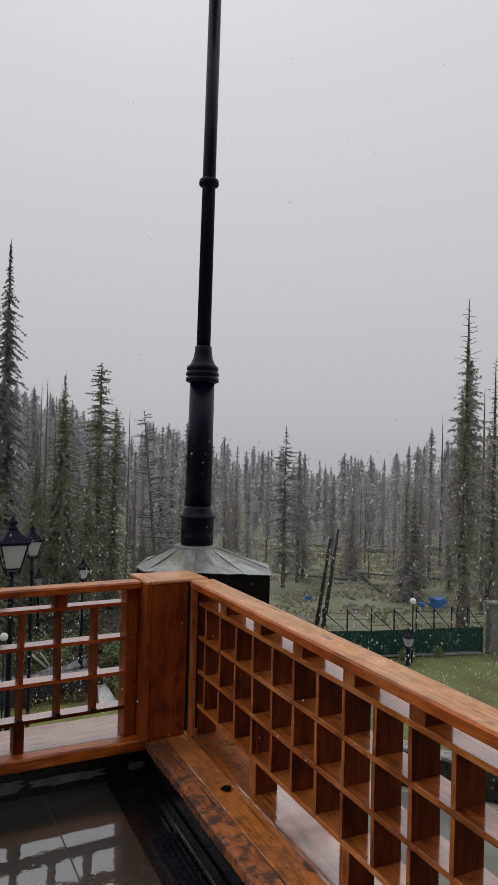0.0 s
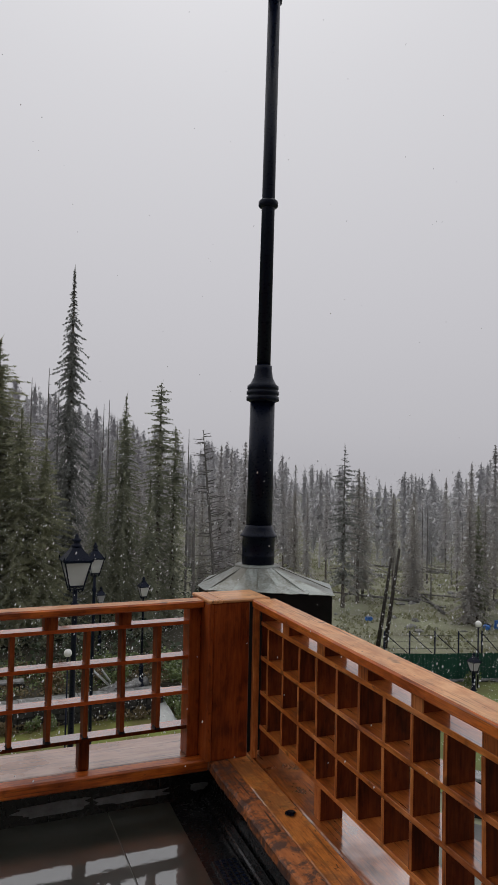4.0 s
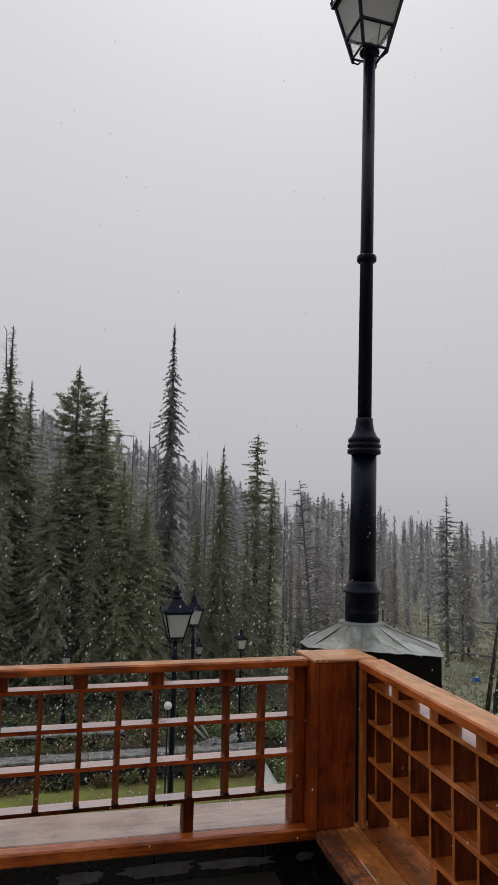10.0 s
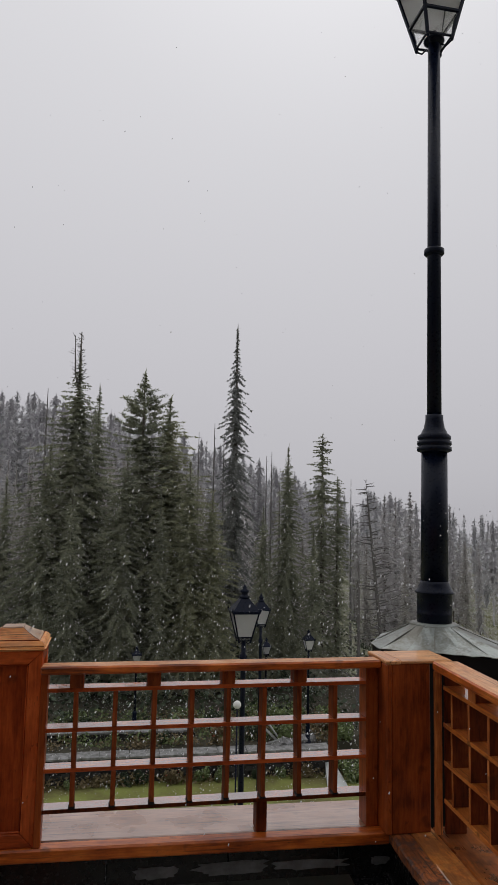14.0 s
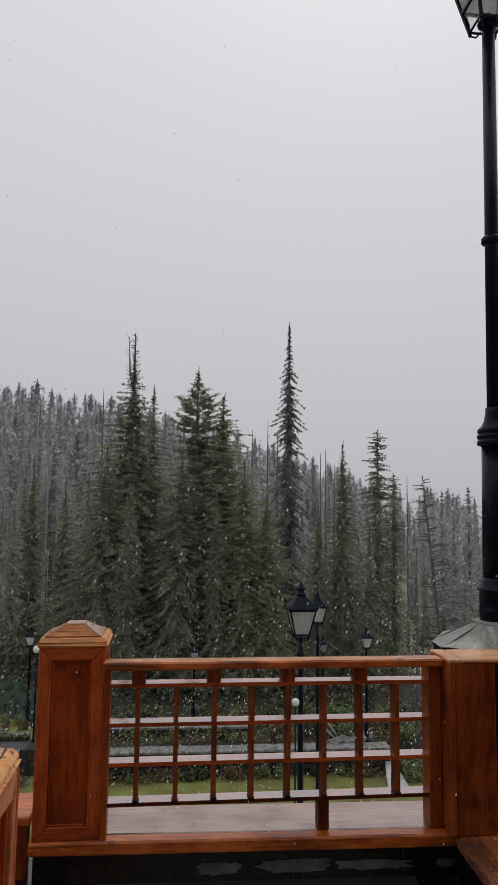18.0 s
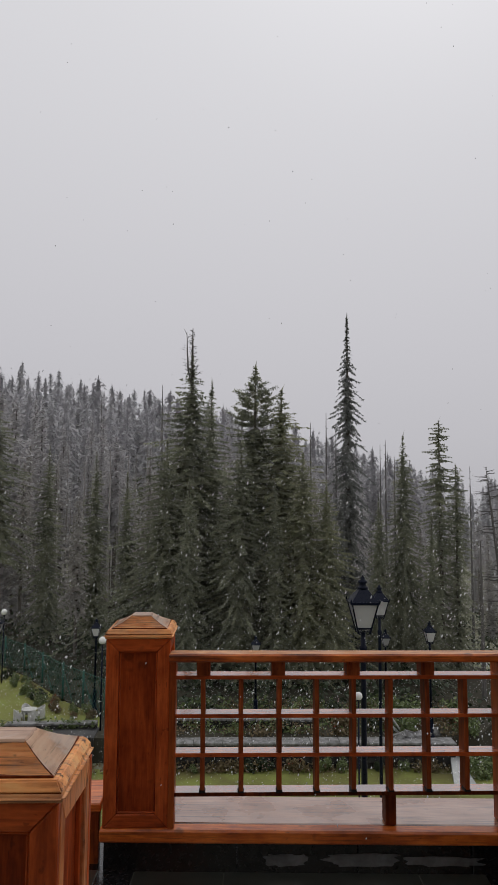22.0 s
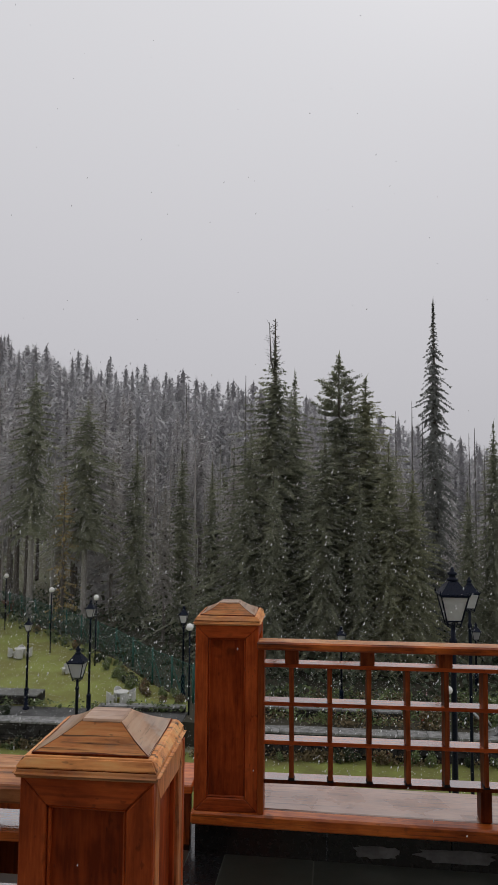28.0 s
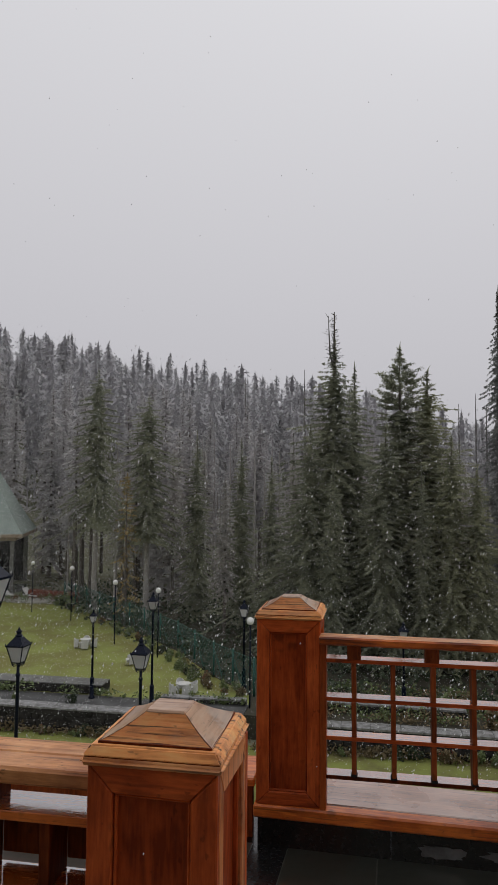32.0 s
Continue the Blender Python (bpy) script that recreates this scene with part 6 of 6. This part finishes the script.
plant(NEAR[6], -8.4, 44.3, 4.9, 1.00)
plant(MID[0], -29.8, 61.2, 11.1, 1.00)
plant(MID[0], -36.6, 66.7, 12.0, 1.00)
plant(NEAR[6], -11.7, 45.6, 5.4, 1.00)
plant(NEAR[6], -6.2, 42.6, 3.7, 1.00)
plant(DARKMID[1], -14.6, 50.0, 4.5, 1.00)
plant(DARKMID[1], -19.1, 51.7, 3.3, 1.00)
plant(MID[1], -26.7, 58.3, 7.0, 1.00)
plant(DARKMID[1], -8.8, 41.2, 2.2, 1.00)
plant(DARKMID[0], -5.0, 43.8, 4.1, 1.00)
plant(GOLD, -15.8, 43.3, 2.6, 1.00)
plant(SNAG[0], -6.0, 61.8, 12.5, 0.80)
plant(SNAG[0], -12.7, 68.9, 13.1, 0.80)

# two leaning dead poles and fallen logs on the slope
for i, (x, y, z, *tip) in enumerate([(22.37, 31.95, -7.64, 22.68, 31.24, -2.87), (22.68, 31.73, -7.62, 23.02, 30.99, -2.35)]):
    g = ground_height(x, y)
    p = thing("leaning_snag", pose(x, y, g - 0.1), "thin dead pole leaning over the slope", "dead tree", "leaning poles")
    part("pole", rod((0, 0, 0), (tip[0] - x, tip[1] - y, tip[2] - g), 0.13, 0.07, 7), DARKBARK, p)
    for k in range(4):
        q = Vector((tip[0] - x, tip[1] - y, tip[2] - g)) * (0.35 + 0.15 * k)
        part("stub", rod(q, q + Vector((0.25 * math.cos(2.1 * k), 0.25 * math.sin(2.1 * k), 0.15)), 0.02, 0.008, 4), DEADWOOD, p)
rnd = random.Random(78)
for i in range(20):
    b, r = rnd.uniform(-48, -32), rnd.uniform(52, 84)
    if -39.5 < b < -34 and r < 76:
        continue
    x, y = -r * math.sin(math.radians(b)), r * math.cos(math.radians(b))
    plant(SNAG[0], x, y, ground_height(x, y) + rnd.uniform(2.5, 7.5), rnd.uniform(0.9, 1.4))
rnd = random.Random(77)
for i in range(34):
    b, r = rnd.uniform(-47, -31), rnd.uniform(52, 85)
    x, y = -r * math.sin(math.radians(b)), r * math.cos(math.radians(b))
    g = ground_height(x, y)
    p = thing("fallen_log", pose(x, y, g + 0.12, 0, 0, rnd.uniform(0, 180)), "grey fallen log on the grassy slope", "log", "fallen logs")
    L = rnd.uniform(1.2, 4.0)
    part("trunk", rod((-L, 0, 0), (L, 0, rnd.uniform(-0.05, 0.4)), rnd.uniform(0.06, 0.12), 0.05, 7), DEADWOOD, p)
for i in range(60):
    b, r = rnd.uniform(-48, -30), rnd.uniform(40, 80)
    x, y = -r * math.sin(math.radians(b)), r * math.cos(math.radians(b))
    p = thing("boulder", pose(x, y, ground_height(x, y), rnd.uniform(0, 30), 0, rnd.uniform(0, 180)), "pale boulder lying in the grass", "rock", "boulders")
    s = rnd.uniform(0.12, 0.4)
    bm = bmesh.new()
    bmesh.ops.create_icosphere(bm, subdivisions=1, radius=s)
    for v in bm.verts:
        v.co = Vector((v.co.x * 1.4, v.co.y, v.co.z * 0.6)) * rnd.uniform(0.75, 1.2)
    part("stone", bm, STONE, p)

# the wood behind: single trees, then the hillside as one mass
RIDGE = [(-70, 2.5), (-50, 1.5), (-43, 0.7), (-36, -0.5), (-28, 0.8), (-21, 2.0), (-15, 3.2), (-6, 6.3), (4, 8.6), (22, 11.65), (30, 12.4), (60, 12.8)]


def ridge(b):
    return float(np.interp(b, [p[0] for p in RIDGE], [p[1] for p in RIDGE]))


rnd = random.Random(20)
for i in range(36):
    b, r = rnd.uniform(0, 32), rnd.uniform(47, 60)
    x, y = -r * math.sin(math.radians(b)), r * math.cos(math.radians(b))
    if math.hypot(x + 33.6, y - 54.5) > 8 and not (y < 52 and x < -19):
        plant(SNAG[2], x, y, ground_height(x, y) + rnd.uniform(9, 15), rnd.uniform(0.55, 1.0))
rnd = random.Random(19)
for i in range(30):
    b, r = rnd.uniform(9, 31), rnd.uniform(57, 70)
    x, y = -r * math.sin(math.radians(b)), r * math.cos(math.radians(b))
    if math.hypot(x + 33.6, y - 54.5) > 8:
        plant(MID[3] if i % 3 else MID[1], x, y, ground_height(x, y) + rnd.uniform(12, 17), rnd.uniform(0.9, 1.3))
rnd = random.Random(9)
for i in range(230):
    b, r = rnd.uniform(-60, 46), rnd.uniform(47, 85)
    if -49 < b < -29 and rnd.random() < 0.85 or b > 5 and r < 54 or b > 27 and r < 70:
        continue
    x, y = -r * math.sin(math.radians(b)), r * math.cos(math.radians(b))
    if math.hypot(x + 31.6, y - 55.6) < 8 or (y < 53 and x < -21):
        continue
    top = EYE + r * math.tan(math.radians(ridge(b) - rnd.uniform(2.2, 7.0)))
    g = ground_height(x, y)
    top = min(max(top, g + 8), g + 24)
    plant(rnd.choice(MID if r > 58 or rnd.random() < 0.3 else DARKMID), x, y, top, rnd.uniform(0.8, 1.15))


def far_wood(seed, count, b0, b1, r0, r1, mat, label, low=-1.7, high=1.05, broad=1.0):
    """A mass of far conifers: a thin trunk and loose sprays that hang in uneven tiers, some thick towards the top as on old firs."""
    rnd = random.Random(seed)
    uni = rnd.uniform
    verts, faces = [], []
    for _ in range(count):
        b, r = uni(b0, b1), math.sqrt(uni(r0 * r0, r1 * r1))
        x, y = -r * math.sin(math.radians(b)), r * math.cos(math.radians(b))
        g = ground_height(x, y)
        cap = EYE + r * math.tan(math.radians(ridge(b) + uni(low, high) - 0.5))
        h = max(7, min(uni(11, 20), cap - g))
        w, full, bare = broad * uni(0.06, 0.12) * h, rnd.choice((0.25, 0.4, 0.55, 0.8)), rnd.choice((0.1, 0.25, 0.4))
        lean = uni(-0.25, 0.25)
        i = len(verts)
        verts += [(x - 0.13, y, g - 0.2), (x + 0.13, y, g - 0.2), (x + lean, y, g + h), (x, y - 0.13, g - 0.2), (x, y + 0.13, g - 0.2), (x + lean, y, g + h)]
        faces += [(i, i + 1, i + 2), (i + 3, i + 4, i + 5)]
        z = h * bare
        knot = [uni(0.55, 1.25) for _ in range(14)]
        while z < h:
            u = (z / h - bare) / (1 - bare)
            rad = (w * (1 - u) ** full + 0.15) * knot[int(u * 13.9)] * min(1, (1 - u) / 0.1 + 0.25)
            for k in range(7):
                a = uni(0, 6.283)
                f = uni(0.25, 1.0) * rad
                s = broad * uni(0.45, 0.95) * (0.45 + 0.55 * min(1, rad))
                px, py, pz = x + lean * u + f * math.cos(a), y + f * math.sin(a), g + z - 0.3 * f + uni(-0.2, 0.2)
                c, d = 0.42 * s * math.sin(a), 0.42 * s * math.cos(a)
                i = len(verts)
                verts += [(px - c, py + d, pz), (px + c, py - d, pz + uni(-0.25, 0.25)), (px + 0.7 * s * math.cos(a), py + 0.7 * s * math.sin(a), pz - uni(0.1, 0.9) * s)]
                faces.append((i, i + 1, i + 2))
            i = len(verts)
            verts += [(x + lean * u, y, g + z + 0.7)] + [(x + lean * u + 0.4 * rad * math.cos(q), y + 0.4 * rad * math.sin(q), g + z - uni(0.2, 0.5)) for q in (z, z + 1.57, z + 3.14, z + 4.71)]
            faces += [(i, i + 1, i + 2), (i, i + 2, i + 3), (i, i + 3, i + 4), (i, i + 4, i + 1)]
            z += uni(0.3, 0.5)
    me = bpy.data.meshes.new("far_wood")
    me.from_pydata(verts, [], faces)
    me.materials.append(mat)
    tagged(new("far_wood", me), label, "wood", kind="stuff")


# the far masses carry their haze in the needle colour
far_wood(101, 520, -18, 52, 85, 128, NEEDLE_HILL, "haze-coloured fir wood climbing the hillside")
far_wood(102, 470, -24, 56, 120, 165, NEEDLE_FAR, "pale haze-coloured fir wood along the ridge", broad=1.25)
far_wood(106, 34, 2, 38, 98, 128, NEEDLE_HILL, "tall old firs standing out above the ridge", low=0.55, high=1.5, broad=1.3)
far_wood(103, 330, -66, -20, 95, 165, NEEDLE_FAR, "pale haze-coloured fir wood across the valley")
far_wood(104, 34, -66, -41, 72, 100, NEEDLE_HILL, "haze-coloured firs beyond the clearing")
far_wood(105, 16, -32, -22, 72, 100, NEEDLE_HILL, "haze-coloured firs at the edge of the clearing")

# snow in the air: single flakes near by, thick snowfall farther off
rnd = random.Random(3)
verts, faces = [], []
for i in range(6200):
    r = 3.0 + 19 * rnd.random()
    b = math.radians(rnd.uniform(-56, 36))
    brow = math.tan(math.radians(ridge(math.degrees(b)) + 0.5))
    e = rnd.uniform(-0.42, brow) if rnd.random() < 0.975 else rnd.uniform(brow, 0.75)
    p = Vector((-r * math.sin(b), r * math.cos(b), EYE + r * e))
    if p.z < 0.25 and r < 6 or (-2 < p.x < 2.3 and p.y < 3.9 and p.z < 1.15):
        continue
    s = r * rnd.uniform(0.00035, 0.00075) * rnd.choice((1, 1, 1, 1.5, 2.0)) if e < brow else r * rnd.uniform(0.0004, 0.0009)
    h = s * rnd.uniform(1.0, 2.2)
    i = len(verts)
    verts += [tuple(p + Vector(o)) for o in ((s, 0, 0.4 * s), (-s, 0, -0.3 * s), (0, s, 0.2 * s), (0.2 * s, -s, -0.4 * s), (0.3 * s, 0.1 * s, h), (-0.2 * s, 0, -h))]
    faces += [tuple(i + k for k in f) for f in ((0, 2, 4), (2, 1, 4), (1, 3, 4), (3, 0, 4), (2, 0, 5), (1, 2, 5), (3, 1, 5), (0, 3, 5))]
for i in range(90):
    r, b = rnd.uniform(1.2, 2.7), math.radians(rnd.uniform(-52, 32))
    p = Vector((-r * math.sin(b), r * math.cos(b), EYE - r * rnd.uniform(0.0, 0.46)))
    s = r * rnd.uniform(0.0006, 0.0013)
    h = s * rnd.uniform(1.0, 2.0)
    i = len(verts)
    verts += [tuple(p + Vector(o)) for o in ((s, 0, 0.4 * s), (-s, 0, -0.3 * s), (0, s, 0.2 * s), (0.2 * s, -s, -0.4 * s), (0.3 * s, 0.1 * s, h), (-0.2 * s, 0, -h))]
    faces += [tuple(i + k for k in f) for f in ((0, 2, 4), (2, 1, 4), (1, 3, 4), (3, 0, 4), (2, 0, 5), (1, 2, 5), (3, 1, 5), (0, 3, 5))]
me = bpy.data.meshes.new("falling_snow")
me.from_pydata(verts, [], faces)
me.materials.append(SNOW)
tagged(new("falling_snow", me), "white snowflakes drifting down through the air", "snow", kind="stuff")


def snowfall(seed, r0, r1, size, thickness, label):
    """Far snowfall: loose clumps of flakes; thickness is the share of the view that a metre of it covers."""
    g = np.random.default_rng(seed)
    area = 0.215 * size * size
    top_angle = np.array([p[1] for p in RIDGE])
    bear = np.array([p[0] for p in RIDGE])
    n = int(thickness * 0.5 * math.radians(86) * (r1 * r1 - r0 * r0) * 34 / area)
    b = g.uniform(-53, 33, n)
    r = np.sqrt(g.uniform(r0 * r0, r1 * r1, n))
    z = -12 + 34 * g.random(n)
    hill = np.interp(b, [h[0] for h in HILL], [h[1] for h in HILL])
    z = z + (hill + 7.9) * 0.5 * np.clip((r - 55) / 95, 0, 1)
    keep = z < EYE + r * np.tan(np.radians(np.interp(b, bear, top_angle) - 1.0 + 0.6 * g.normal(0, 1, n)))
    b, r, z = np.radians(b[keep]), r[keep], z[keep]
    c = np.stack([-r * np.sin(b), r * np.cos(b), z], 1)
    tri = c[:, None, :] + g.normal(0, 1, (len(c), 3, 3)) * size * 0.42
    me = bpy.data.meshes.new("snowfall")
    me.vertices.add(3 * len(c))
    me.vertices.foreach_set("co", tri.reshape(-1).astype(np.float32))
    me.loops.add(3 * len(c))
    me.loops.foreach_set("vertex_index", np.arange(3 * len(c), dtype=np.int32))
    me.polygons.add(len(c))
    me.polygons.foreach_set("loop_start", np.arange(0, 3 * len(c), 3, dtype=np.int32))
    me.update()
    me.materials.append(SNOW)
    tagged(new("snowfall", me), label, "snow", kind="stuff")


snowfall(1, 18, 45, 0.021, 0.0013, "fine snowfall in front of the firs")
snowfall(2, 45, 72, 0.038, 0.0024, "thick snowfall over the wood")
snowfall(3, 72, 135, 0.065, 0.0012, "snowfall veiling the far hillside")

for src in (lamp0, GOLD, *NEAR, *MID, *DARKMID, *SNAG):
    for o in (*src.children_recursive, src):
        bpy.data.objects.remove(o)
